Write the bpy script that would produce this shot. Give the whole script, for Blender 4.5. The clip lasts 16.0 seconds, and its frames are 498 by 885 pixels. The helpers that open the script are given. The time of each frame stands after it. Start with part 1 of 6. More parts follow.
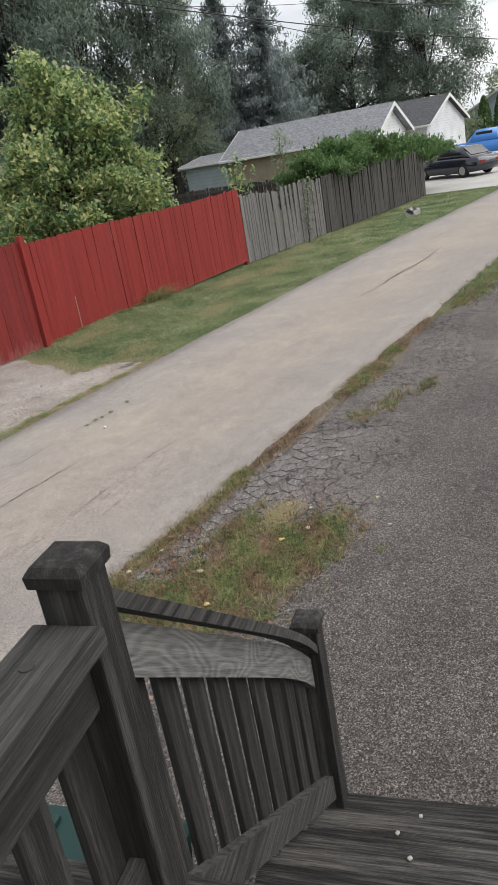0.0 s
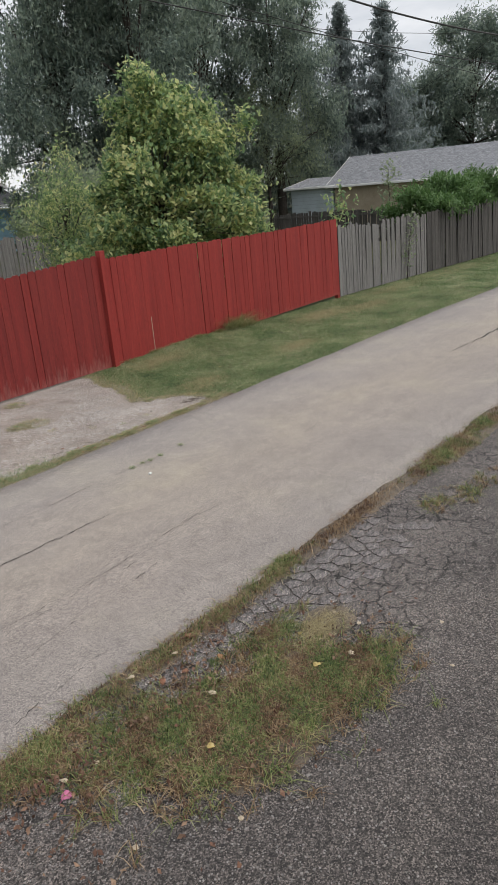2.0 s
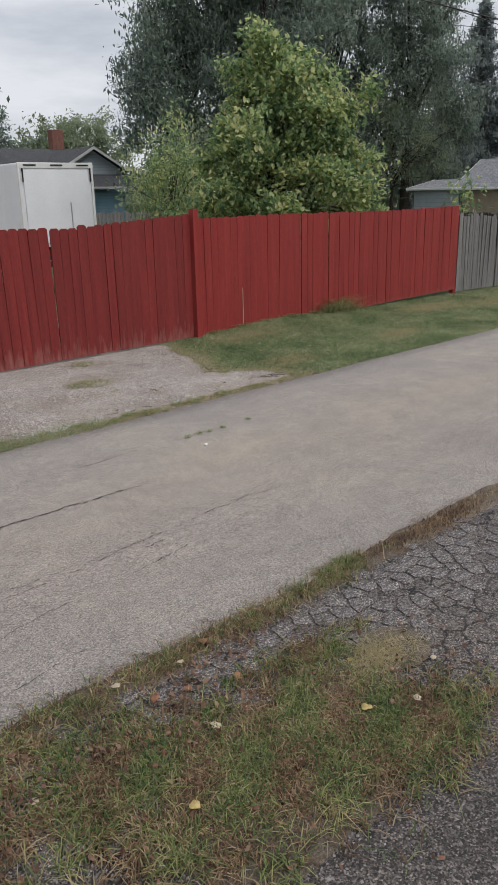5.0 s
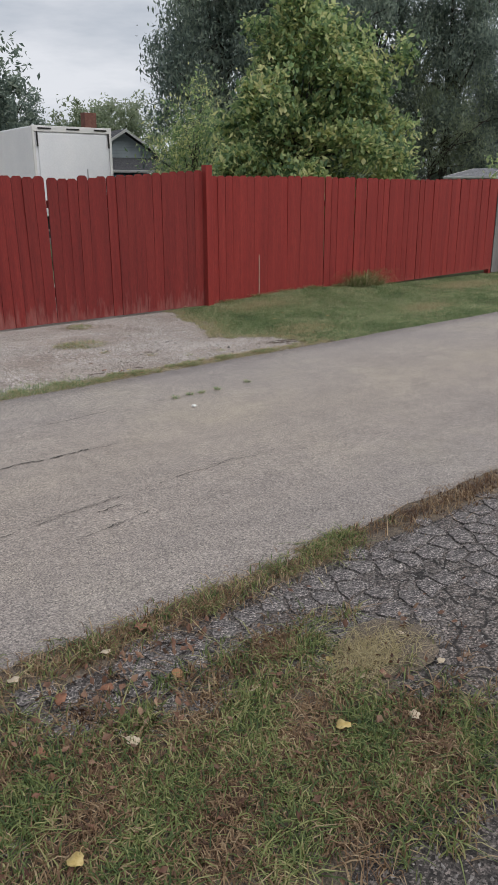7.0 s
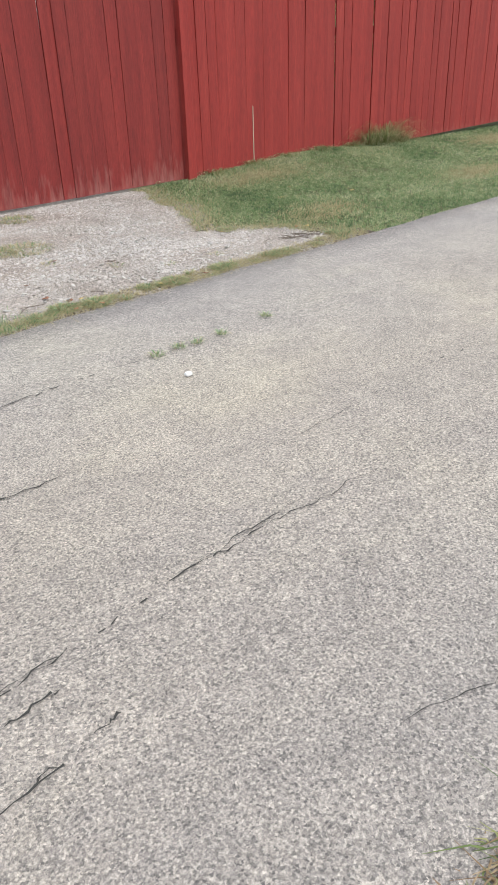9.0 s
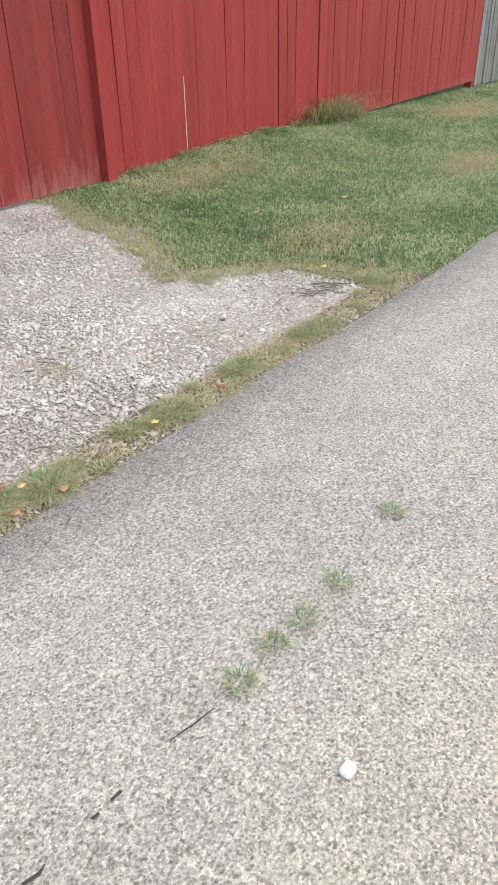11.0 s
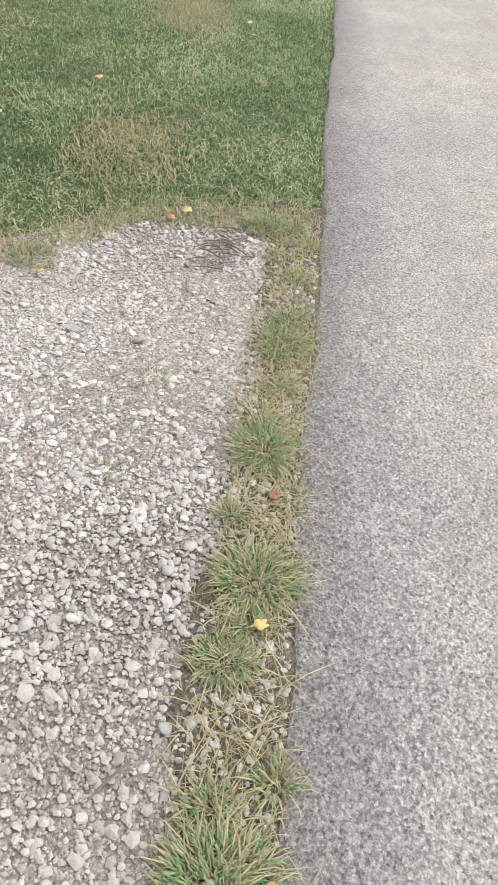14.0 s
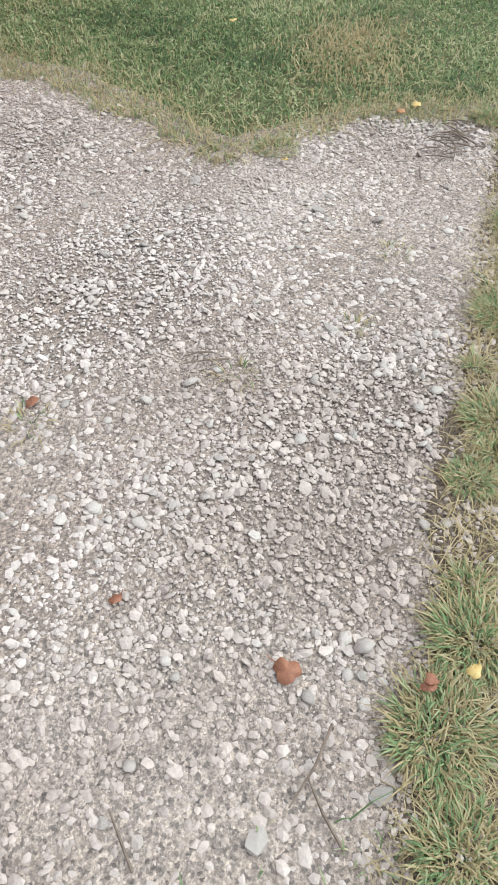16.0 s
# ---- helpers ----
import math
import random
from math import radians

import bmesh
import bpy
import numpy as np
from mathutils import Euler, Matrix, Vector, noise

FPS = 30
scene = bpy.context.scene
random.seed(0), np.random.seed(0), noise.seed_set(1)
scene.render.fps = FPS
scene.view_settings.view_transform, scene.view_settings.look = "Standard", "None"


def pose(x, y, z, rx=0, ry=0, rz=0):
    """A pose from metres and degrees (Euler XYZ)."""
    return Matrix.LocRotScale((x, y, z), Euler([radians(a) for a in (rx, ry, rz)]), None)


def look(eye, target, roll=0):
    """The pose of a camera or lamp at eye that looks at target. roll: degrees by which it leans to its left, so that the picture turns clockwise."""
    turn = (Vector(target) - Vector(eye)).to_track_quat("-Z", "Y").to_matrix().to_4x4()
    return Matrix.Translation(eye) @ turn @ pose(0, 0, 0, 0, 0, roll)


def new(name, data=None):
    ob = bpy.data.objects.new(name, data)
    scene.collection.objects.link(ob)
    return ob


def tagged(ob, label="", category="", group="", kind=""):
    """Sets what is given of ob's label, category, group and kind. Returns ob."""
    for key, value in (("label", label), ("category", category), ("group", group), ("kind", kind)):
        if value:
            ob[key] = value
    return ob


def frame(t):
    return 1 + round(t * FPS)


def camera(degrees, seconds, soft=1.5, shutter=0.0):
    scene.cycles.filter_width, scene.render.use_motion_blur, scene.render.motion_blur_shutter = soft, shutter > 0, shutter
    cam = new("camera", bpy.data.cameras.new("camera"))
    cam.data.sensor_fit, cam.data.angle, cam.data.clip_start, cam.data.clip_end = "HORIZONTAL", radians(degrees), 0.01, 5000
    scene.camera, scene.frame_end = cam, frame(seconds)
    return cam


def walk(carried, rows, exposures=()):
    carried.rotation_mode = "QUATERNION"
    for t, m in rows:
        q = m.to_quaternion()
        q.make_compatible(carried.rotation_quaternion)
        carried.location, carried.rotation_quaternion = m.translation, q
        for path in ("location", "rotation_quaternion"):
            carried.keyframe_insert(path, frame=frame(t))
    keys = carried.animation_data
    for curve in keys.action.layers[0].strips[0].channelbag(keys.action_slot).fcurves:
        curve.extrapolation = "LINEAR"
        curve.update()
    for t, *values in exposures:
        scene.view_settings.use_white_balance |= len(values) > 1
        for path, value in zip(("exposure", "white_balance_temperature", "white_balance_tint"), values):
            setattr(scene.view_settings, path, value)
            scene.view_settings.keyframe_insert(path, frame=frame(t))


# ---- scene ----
cam = camera(36.5, 16.0, soft=0.7)
PATH = [
    (0, (-9.621, -10.427, 2.729), (-8.067, -9.39, 2.016), -10.1),
    (0.5, (-9.253, -10.454, 2.713), (-7.775, -9.359, 1.929), -7.8),
    (1, (-8.936, -10.421, 2.792), (-7.475, -9.273, 2.053), -6.0),
    (1.5, (-8.777, -10.248, 2.834), (-7.302, -9.064, 2.184), -6.2),
    (2, (-8.633, -10.049, 2.835), (-7.177, -8.839, 2.19), -5.2),
    (2.5, (-8.407, -9.895, 2.77), (-7.062, -8.6, 2.054), -4.2),
    (3, (-8.264, -9.763, 2.725), (-6.914, -8.454, 2.044), -2.2),
    (3.5, (-8.14, -9.656, 2.605), (-6.797, -8.304, 1.998), -2.8),
    (4, (-7.944, -9.635, 2.466), (-6.63, -8.262, 1.842), -1.9),
    (4.5, (-7.808, -9.587, 2.36), (-6.48, -8.22, 1.752), -0.7),
    (4.7, (-7.757, -9.535, 2.283), (-6.454, -8.147, 1.671), -1.3),
    (7, (-6.951, -9.091, 1.642), (-5.721, -7.645, 1.011), -0.2),
    (7.5, (-6.707, -8.755, 1.579), (-5.546, -7.232, 1.0), 0.05),
    (8, (-6.314, -8.332, 1.549), (-5.211, -6.772, 0.954), 0.1),
    (8.5, (-5.995, -7.752, 1.509), (-4.884, -6.32, 0.657), -1.1),
    (9, (-5.579, -7.124, 1.472), (-4.41, -5.812, 0.517), -1.9),
    (9.2, (-5.419, -6.861, 1.472), (-4.191, -5.607, 0.513), -1.1),
    (11.3, (-4.266, -4.599, 1.429), (-2.887, -3.583, 0.395), -0.7),
    (11.5, (-4.133, -4.403, 1.433), (-2.715, -3.415, 0.427), -0.7),
    (12, (-3.889, -3.955, 1.394), (-2.38, -3.176, 0.338), -2.1),
    (12.5, (-3.66, -3.584, 1.371), (-2.153, -2.911, 0.241), -2.8),
    (13, (-3.586, -3.296, 1.348), (-2.007, -3.018, 0.153), 2.0),
    (13.5, (-3.603, -3.088, 1.379), (-2.003, -3.061, 0.18), 6.0),
    (14, (-3.671, -3.046, 1.333), (-2.168, -3.05, 0.014), 9.0),
    (14.5, (-3.88, -3.035, 1.319), (-2.46, -2.83, -0.074), 8.2),
    (15, (-3.996, -2.932, 1.355), (-2.547, -2.661, 0.003), 4.3),
    (15.5, (-4.08, -2.825, 1.32), (-2.674, -2.494, -0.064), 0.6),
    (16, (-4.04, -2.884, 1.307), (-2.72, -2.508, -0.147), 0.7),
]
EXPOSURES = [(0.0, 0.34, 6580, 11), (0.25, 0.5, 6580, 11), (0.5, 0.92, 6580, 11), (1.0, 0.52, 6580, 11), (1.5, 0.28, 6580, 11), (2.5, 0.04, 6560, 11), (3.1, 0.07, 6560, 11), (3.5, -0.06, 6540, 11), (4.7, -0.08, 6460, 12), (7.0, -0.09, 6430, 12),
             (8.1, -0.29, 6380, 12), (8.5, 0.58, 6300, 8), (9.2, 0.78, 6260, 7.5), (11.3, 0.98, 6220, 8), (12.2, 1.0, 6240, 8), (13.5, 0.96, 6300, 8), (16.0, 0.88, 6300, 8)]
walk(cam, [(t, look(eye, target, roll)) for t, eye, target, roll in PATH], EXPOSURES)


# ---- light ----
world = bpy.data.worlds.new("overcast_sky")
scene.world = world
world.use_nodes = True
wn, wl = world.node_tree.nodes, world.node_tree.links
wn.clear()
w_out = wn.new("ShaderNodeOutputWorld")
w_bg = wn.new("ShaderNodeBackground")
w_sky = wn.new("ShaderNodeTexSky")
w_sky.sky_type = "NISHITA"
w_sky.sun_disc = False
w_sky.sun_elevation = radians(48)
w_sky.sun_rotation = radians(200)
w_gain = wn.new("ShaderNodeVectorMath")
w_gain.operation = "SCALE"
w_gain.inputs["Scale"].default_value = 0.10
w_co = wn.new("ShaderNodeTexCoord")
w_map = wn.new("ShaderNodeMapping")
w_map.inputs["Scale"].default_value = (1.6, 1.6, 6.5)
w_noise = wn.new("ShaderNodeTexNoise")
w_noise.inputs["Scale"].default_value = 2.2
w_noise.inputs["Detail"].default_value = 6
w_noise.inputs["Roughness"].default_value = 0.55
w_ramp = wn.new("ShaderNodeValToRGB")
w_ramp.color_ramp.elements[0].position, w_ramp.color_ramp.elements[0].color = 0.34, (0.55, 0.60, 0.66, 1)
w_ramp.color_ramp.elements[1].position, w_ramp.color_ramp.elements[1].color = 0.62, (0.92, 0.94, 0.97, 1)
w_mix = wn.new("ShaderNodeMix")
w_mix.data_type = "RGBA"
w_mix.inputs["Factor"].default_value = 0.9
wl.new(w_sky.outputs["Color"], w_gain.inputs[0])
wl.new(w_co.outputs["Generated"], w_map.inputs["Vector"])
wl.new(w_map.outputs["Vector"], w_noise.inputs["Vector"])
wl.new(w_noise.outputs["Fac"], w_ramp.inputs["Fac"])
wl.new(w_gain.outputs["Vector"], w_mix.inputs["A"])
wl.new(w_ramp.outputs["Color"], w_mix.inputs["B"])
wl.new(w_mix.outputs["Result"], w_bg.inputs["Color"])
w_bg.inputs["Strength"].default_value = 0.92
wl.new(w_bg.outputs["Background"], w_out.inputs["Surface"])

sun_data = bpy.data.lights.new("sun", "SUN")
sun_data.energy = 2.0
sun_data.angle = radians(70)
sun_data.color = (1.0, 0.97, 0.92)
sun = new("sun", sun_data)
sun.matrix_world = look((0, 0, 30), (-6, 14, 10))


# ---- materials ----
def nodes_of(name):
    m = bpy.data.materials.new(name)
    m.use_nodes = True
    nt = m.node_tree
    nt.nodes.clear()
    out = nt.nodes.new("ShaderNodeOutputMaterial")
    bsdf = nt.nodes.new("ShaderNodeBsdfPrincipled")
    nt.links.new(bsdf.outputs["BSDF"], out.inputs["Surface"])
    return m, nt, bsdf, out


def noise_node(nt, vec, scale, detail=4, rough=0.6):
    n = nt.nodes.new("ShaderNodeTexNoise")
    n.inputs["Scale"].default_value = scale
    n.inputs["Detail"].default_value = detail
    n.inputs["Roughness"].default_value = rough
    nt.links.new(vec, n.inputs["Vector"])
    return n.outputs["Fac"]


def ramp_node(nt, fac, stops):
    r = nt.nodes.new("ShaderNodeValToRGB")
    e = r.color_ramp.elements
    while len(e) < len(stops):
        e.new(0.5)
    for k, (p, c) in enumerate(stops):
        e[k].position, e[k].color = p, (*c, 1) if len(c) == 3 else c
    nt.links.new(fac, r.inputs["Fac"])
    return r.outputs["Color"]


def mix_node(nt, a, b, fac, mode="MIX"):
    m = nt.nodes.new("ShaderNodeMix")
    m.data_type, m.blend_type = "RGBA", mode
    for key, v in (("A", a), ("B", b), ("Factor", fac)):
        if isinstance(v, (int, float)):
            m.inputs[key].default_value = v
        elif isinstance(v, tuple):
            m.inputs[key].default_value = (*v, 1)
        else:
            nt.links.new(v, m.inputs[key])
    return m.outputs["Result"]


def math_node(nt, op, a, b=0.0):
    m = nt.nodes.new("ShaderNodeMath")
    m.operation = op
    for k, v in enumerate((a, b)):
        if isinstance(v, (int, float)):
            m.inputs[k].default_value = v
        else:
            nt.links.new(v, m.inputs[k])
    return m.outputs[0]


def coords(nt, stretch=(1, 1, 1), random_shift=False):
    co = nt.nodes.new("ShaderNodeTexCoord")
    mp = nt.nodes.new("ShaderNodeMapping")
    mp.inputs["Scale"].default_value = stretch
    nt.links.new(co.outputs["Object"], mp.inputs["Vector"])
    if random_shift:
        info = nt.nodes.new("ShaderNodeObjectInfo")
        comb = nt.nodes.new("ShaderNodeVectorMath")
        comb.operation = "SCALE"
        comb.inputs[0].default_value = (37, 61, 23)
        nt.links.new(info.outputs["Random"], comb.inputs["Scale"])
        nt.links.new(comb.outputs["Vector"], mp.inputs["Location"])
    return mp.outputs["Vector"]


def bump_node(nt, bsdf, height, strength, dist):
    b = nt.nodes.new("ShaderNodeBump")
    b.inputs["Strength"].default_value = strength
    b.inputs["Distance"].default_value = dist
    nt.links.new(height, b.inputs["Height"])
    nt.links.new(b.outputs["Normal"], bsdf.inputs["Normal"])


def surf(name, stops, scale=2.0, fine=40.0, fine_amount=0.35, rough=0.85, bump=0.4, dist=0.01, stretch=(1, 1, 1),
         vary=0.0, metallic=0.0, shift=False, island=False):
    """Two scales of colour noise, a fine relief, and a change from piece to piece."""
    m, nt, bsdf, out = nodes_of(name)
    vec = coords(nt, stretch, shift)
    col = ramp_node(nt, noise_node(nt, vec, scale), stops)
    f = noise_node(nt, vec, fine, 5, 0.65)
    tone = ramp_node(nt, f, [(0.3, (1 - fine_amount,) * 3), (0.7, (1 + 0.0 * fine_amount,) * 3)])
    col = mix_node(nt, col, tone, 1.0, "MULTIPLY")
    if vary:
        if island:
            src = nt.nodes.new("ShaderNodeNewGeometry").outputs["Random Per Island"]
        else:
            src = nt.nodes.new("ShaderNodeObjectInfo").outputs["Random"]
        t = ramp_node(nt, src, [(0, (1 - vary,) * 3), (1, (1, 1, 1))])
        col = mix_node(nt, col, t, 1.0, "MULTIPLY")
    nt.links.new(col, bsdf.inputs["Base Color"])
    bsdf.inputs["Roughness"].default_value = rough
    bsdf.inputs["Metallic"].default_value = metallic
    if bump:
        bump_node(nt, bsdf, f, bump, dist)
    return m


def leafy(name, stops, through_light=0.3, rough=0.6, patch=0.7, broad=1.3, fine=6.5):
    """Leaves and blades: a colour for each one, some light passing through."""
    m, nt, bsdf, out = nodes_of(name)
    src = nt.nodes.new("ShaderNodeNewGeometry").outputs["Random Per Island"]
    vec = coords(nt)
    n = noise_node(nt, vec, broad, 3)
    n2 = noise_node(nt, vec, fine, 4, 0.7)
    patchy = math_node(nt, "SUBTRACT", math_node(nt, "ADD", math_node(nt, "MULTIPLY", n, 0.4), math_node(nt, "MULTIPLY", n2, 0.4)), 0.4)
    mixed = math_node(nt, "ADD", math_node(nt, "MULTIPLY", src, 0.45), math_node(nt, "ADD", math_node(nt, "MULTIPLY", patchy, patch), 0.28))
    col = ramp_node(nt, mixed, stops)
    nt.links.new(col, bsdf.inputs["Base Color"])
    bsdf.inputs["Roughness"].default_value = rough
    tr = nt.nodes.new("ShaderNodeBsdfTranslucent")
    nt.links.new(col, tr.inputs["Color"])
    mx = nt.nodes.new("ShaderNodeMixShader")
    mx.inputs["Fac"].default_value = through_light
    nt.links.new(bsdf.outputs["BSDF"], mx.inputs[1])
    nt.links.new(tr.outputs["BSDF"], mx.inputs[2])
    nt.links.new(mx.outputs["Shader"], out.inputs["Surface"])
    return m


def asphalt(name, base, light, dark, grain=55.0, crack_scale=0.0, crack_dark=0.3, tan=None, bump=0.6, bold=False, across=None):
    """Old asphalt: pale aggregate in a dark binder, broad stains, tones set along y and, where wanted, a net of cracks.
    """
    m, nt, bsdf, out = nodes_of(name)
    vec = coords(nt)
    big = noise_node(nt, vec, 0.7, 5, 0.6)
    col = ramp_node(nt, big, [(0.3, dark), (0.5, base), (0.72, tan or light)])
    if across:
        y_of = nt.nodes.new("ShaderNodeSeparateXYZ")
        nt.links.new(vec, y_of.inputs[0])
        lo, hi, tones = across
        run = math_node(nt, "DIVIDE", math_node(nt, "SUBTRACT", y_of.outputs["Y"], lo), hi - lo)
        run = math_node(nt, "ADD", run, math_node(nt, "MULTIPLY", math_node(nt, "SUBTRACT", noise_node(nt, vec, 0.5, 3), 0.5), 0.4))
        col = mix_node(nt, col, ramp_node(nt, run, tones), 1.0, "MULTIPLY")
    drag = nt.nodes.new("ShaderNodeMapping")
    drag.inputs["Scale"].default_value = (0.22, 1.6, 1)
    nt.links.new(vec, drag.inputs["Vector"])
    col = mix_node(nt, col, ramp_node(nt, noise_node(nt, drag.outputs["Vector"], 5, 5, 0.65), [(0.35, (0.955, 0.955, 0.96)), (0.65, (1.03, 1.028, 1.02))]), 1.0, "MULTIPLY")
    for size, low, high in ((120, 0.69, 1.27), (40, 0.95, 1.04), (2.6, 0.95, 1.04)):
        tone = ramp_node(nt, noise_node(nt, vec, size, 2, 0.6), [(0.36, (low,) * 3), (0.64, (high, high, high * 0.99))])
        col = mix_node(nt, col, tone, 1.0, "MULTIPLY")
    v = nt.nodes.new("ShaderNodeTexVoronoi")
    v.inputs["Scale"].default_value = grain
    jit = nt.nodes.new("ShaderNodeTexNoise")
    jit.inputs["Scale"].default_value = grain * 1.3
    nt.links.new(vec, jit.inputs["Vector"])
    shake = nt.nodes.new("ShaderNodeVectorMath")
    shake.operation = "MULTIPLY_ADD"
    shake.inputs[1].default_value = (1.1 / grain,) * 3
    nt.links.new(jit.outputs["Color"], shake.inputs[0])
    nt.links.new(vec, shake.inputs[2])
    nt.links.new(shake.outputs["Vector"], v.inputs["Vector"])
    sep = nt.nodes.new("ShaderNodeSeparateColor")
    nt.links.new(v.outputs["Color"], sep.inputs["Color"])
    stops = [(0.0, (0.45, 0.45, 0.47)), (0.2, (0.78, 0.78, 0.79)), (0.55, (1.0, 0.99, 0.98)), (0.85, (1.17, 1.15, 1.13)), (1.0, (1.4, 1.37, 1.34))]
    if bold:
        stops = [(0.0, (0.22, 0.22, 0.23)), (0.3, (0.5, 0.5, 0.5)), (0.6, (0.95, 0.94, 0.93)), (0.82, (1.6, 1.55, 1.52)), (1.0, (2.9, 2.8, 2.72))]
    stone = ramp_node(nt, sep.outputs["Red"], stops)
    col = mix_node(nt, col, stone, 1.0, "MULTIPLY")
    speck = ramp_node(nt, noise_node(nt, vec, grain * 1.5, 3, 0.7), [(0.35, (0.66, 0.66, 0.67)), (0.47, (0.93, 0.93, 0.93)), (0.57, (1.05, 1.05, 1.04)), (0.7, (1.25, 1.24, 1.22))])
    col = mix_node(nt, col, speck, 1.0, "MULTIPLY")
    mid = ramp_node(nt, noise_node(nt, vec, 9, 5, 0.7), [(0.35, (0.9, 0.9, 0.9)), (0.65, (1.04, 1.04, 1.04))])
    col = mix_node(nt, col, mid, 1.0, "MULTIPLY")
    height = noise_node(nt, vec, grain * 0.9, 4, 0.7)
    if crack_scale:
        wob = nt.nodes.new("ShaderNodeTexNoise")
        wob.inputs["Scale"].default_value = 6
        nt.links.new(vec, wob.inputs["Vector"])
        add = nt.nodes.new("ShaderNodeVectorMath")
        add.operation = "MULTIPLY_ADD"
        add.inputs[1].default_value = (0.16, 0.16, 0.16)
        nt.links.new(wob.outputs["Color"], add.inputs[0])
        nt.links.new(vec, add.inputs[2])
        c = nt.nodes.new("ShaderNodeTexVoronoi")
        c.feature = "DISTANCE_TO_EDGE"
        c.inputs["Scale"].default_value = crack_scale
        nt.links.new(add.outputs["Vector"], c.inputs["Vector"])
        where = ramp_node(nt, noise_node(nt, vec, 1.1, 3), [(0.39, (0, 0, 0)), (0.54, (1, 1, 1))])
        if across:
            where = mix_node(nt, where, ramp_node(nt, run, [(0.62, (0, 0, 0)), (0.76, (1, 1, 1))]), 1.0, "MULTIPLY")
        line = ramp_node(nt, c.outputs["Distance"], [(0.0, (1, 1, 1)), (0.025, (0.85, 0.85, 0.85)), (0.07, (0, 0, 0))])
        mask = mix_node(nt, where, line, 1.0, "MULTIPLY")
        col = mix_node(nt, col, tuple(crack_dark * k for k in dark), mask)
    nt.links.new(col, bsdf.inputs["Base Color"])
    bsdf.inputs["Roughness"].default_value = 0.9
    bump_node(nt, bsdf, height, bump, 0.008)
    return m


def plain(name, col, rough=0.5, metallic=0.0, coat=0.0):
    m, nt, bsdf, out = nodes_of(name)
    vec = coords(nt)
    tone = ramp_node(nt, noise_node(nt, vec, 3, 5), [(0.3, tuple(0.86 * c for c in col)), (0.7, col)])
    nt.links.new(tone, bsdf.inputs["Base Color"])
    bsdf.inputs["Roughness"].default_value = rough
    bsdf.inputs["Metallic"].default_value = metallic
    bsdf.inputs["Coat Weight"].default_value = coat
    return m


def siding(name, col, pitch, axis="Z"):
    """Lapped boards: a saw-tooth relief up the wall."""
    m, nt, bsdf, out = nodes_of(name)
    vec = coords(nt)
    sep = nt.nodes.new("ShaderNodeSeparateXYZ")
    nt.links.new(vec, sep.inputs[0])
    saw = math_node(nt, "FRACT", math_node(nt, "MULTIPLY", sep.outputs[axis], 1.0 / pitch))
    # shade line at each lap is painted into the colour
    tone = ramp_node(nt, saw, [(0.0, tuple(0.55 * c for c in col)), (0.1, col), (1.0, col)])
    stain = ramp_node(nt, noise_node(nt, vec, 1.2, 6), [(0.3, (0.8, 0.8, 0.78)), (0.6, (1, 1, 1))])
    nt.links.new(mix_node(nt, tone, stain, 1.0, "MULTIPLY"), bsdf.inputs["Base Color"])
    bsdf.inputs["Roughness"].default_value = 0.6
    bump_node(nt, bsdf, saw, 0.6, -0.01)
    return m


def shingle(name, stops):
    m, nt, bsdf, out = nodes_of(name)
    vec = coords(nt)
    b = nt.nodes.new("ShaderNodeTexBrick")
    b.inputs["Scale"].default_value = 3.2
    b.inputs["Color1"].default_value = (*stops[0], 1)
    b.inputs["Color2"].default_value = (*stops[1], 1)
    b.inputs["Mortar"].default_value = (*[0.5 * c for c in stops[0]], 1)
    b.inputs["Mortar Size"].default_value = 0.02
    rot = nt.nodes.new("ShaderNodeMapping")
    rot.inputs["Rotation"].default_value = (0, 0, radians(90))
    nt.links.new(vec, rot.inputs["Vector"])
    nt.links.new(rot.outputs["Vector"], b.inputs["Vector"])
    tone = ramp_node(nt, noise_node(nt, vec, 6, 6, 0.7), [(0.3, (0.7, 0.7, 0.72)), (0.7, (1.15, 1.15, 1.15))])
    nt.links.new(mix_node(nt, b.outputs["Color"], tone, 1.0, "MULTIPLY"), bsdf.inputs["Base Color"])
    bsdf.inputs["Roughness"].default_value = 0.95
    bump_node(nt, bsdf, b.outputs["Fac"], 0.5, -0.02)
    return m


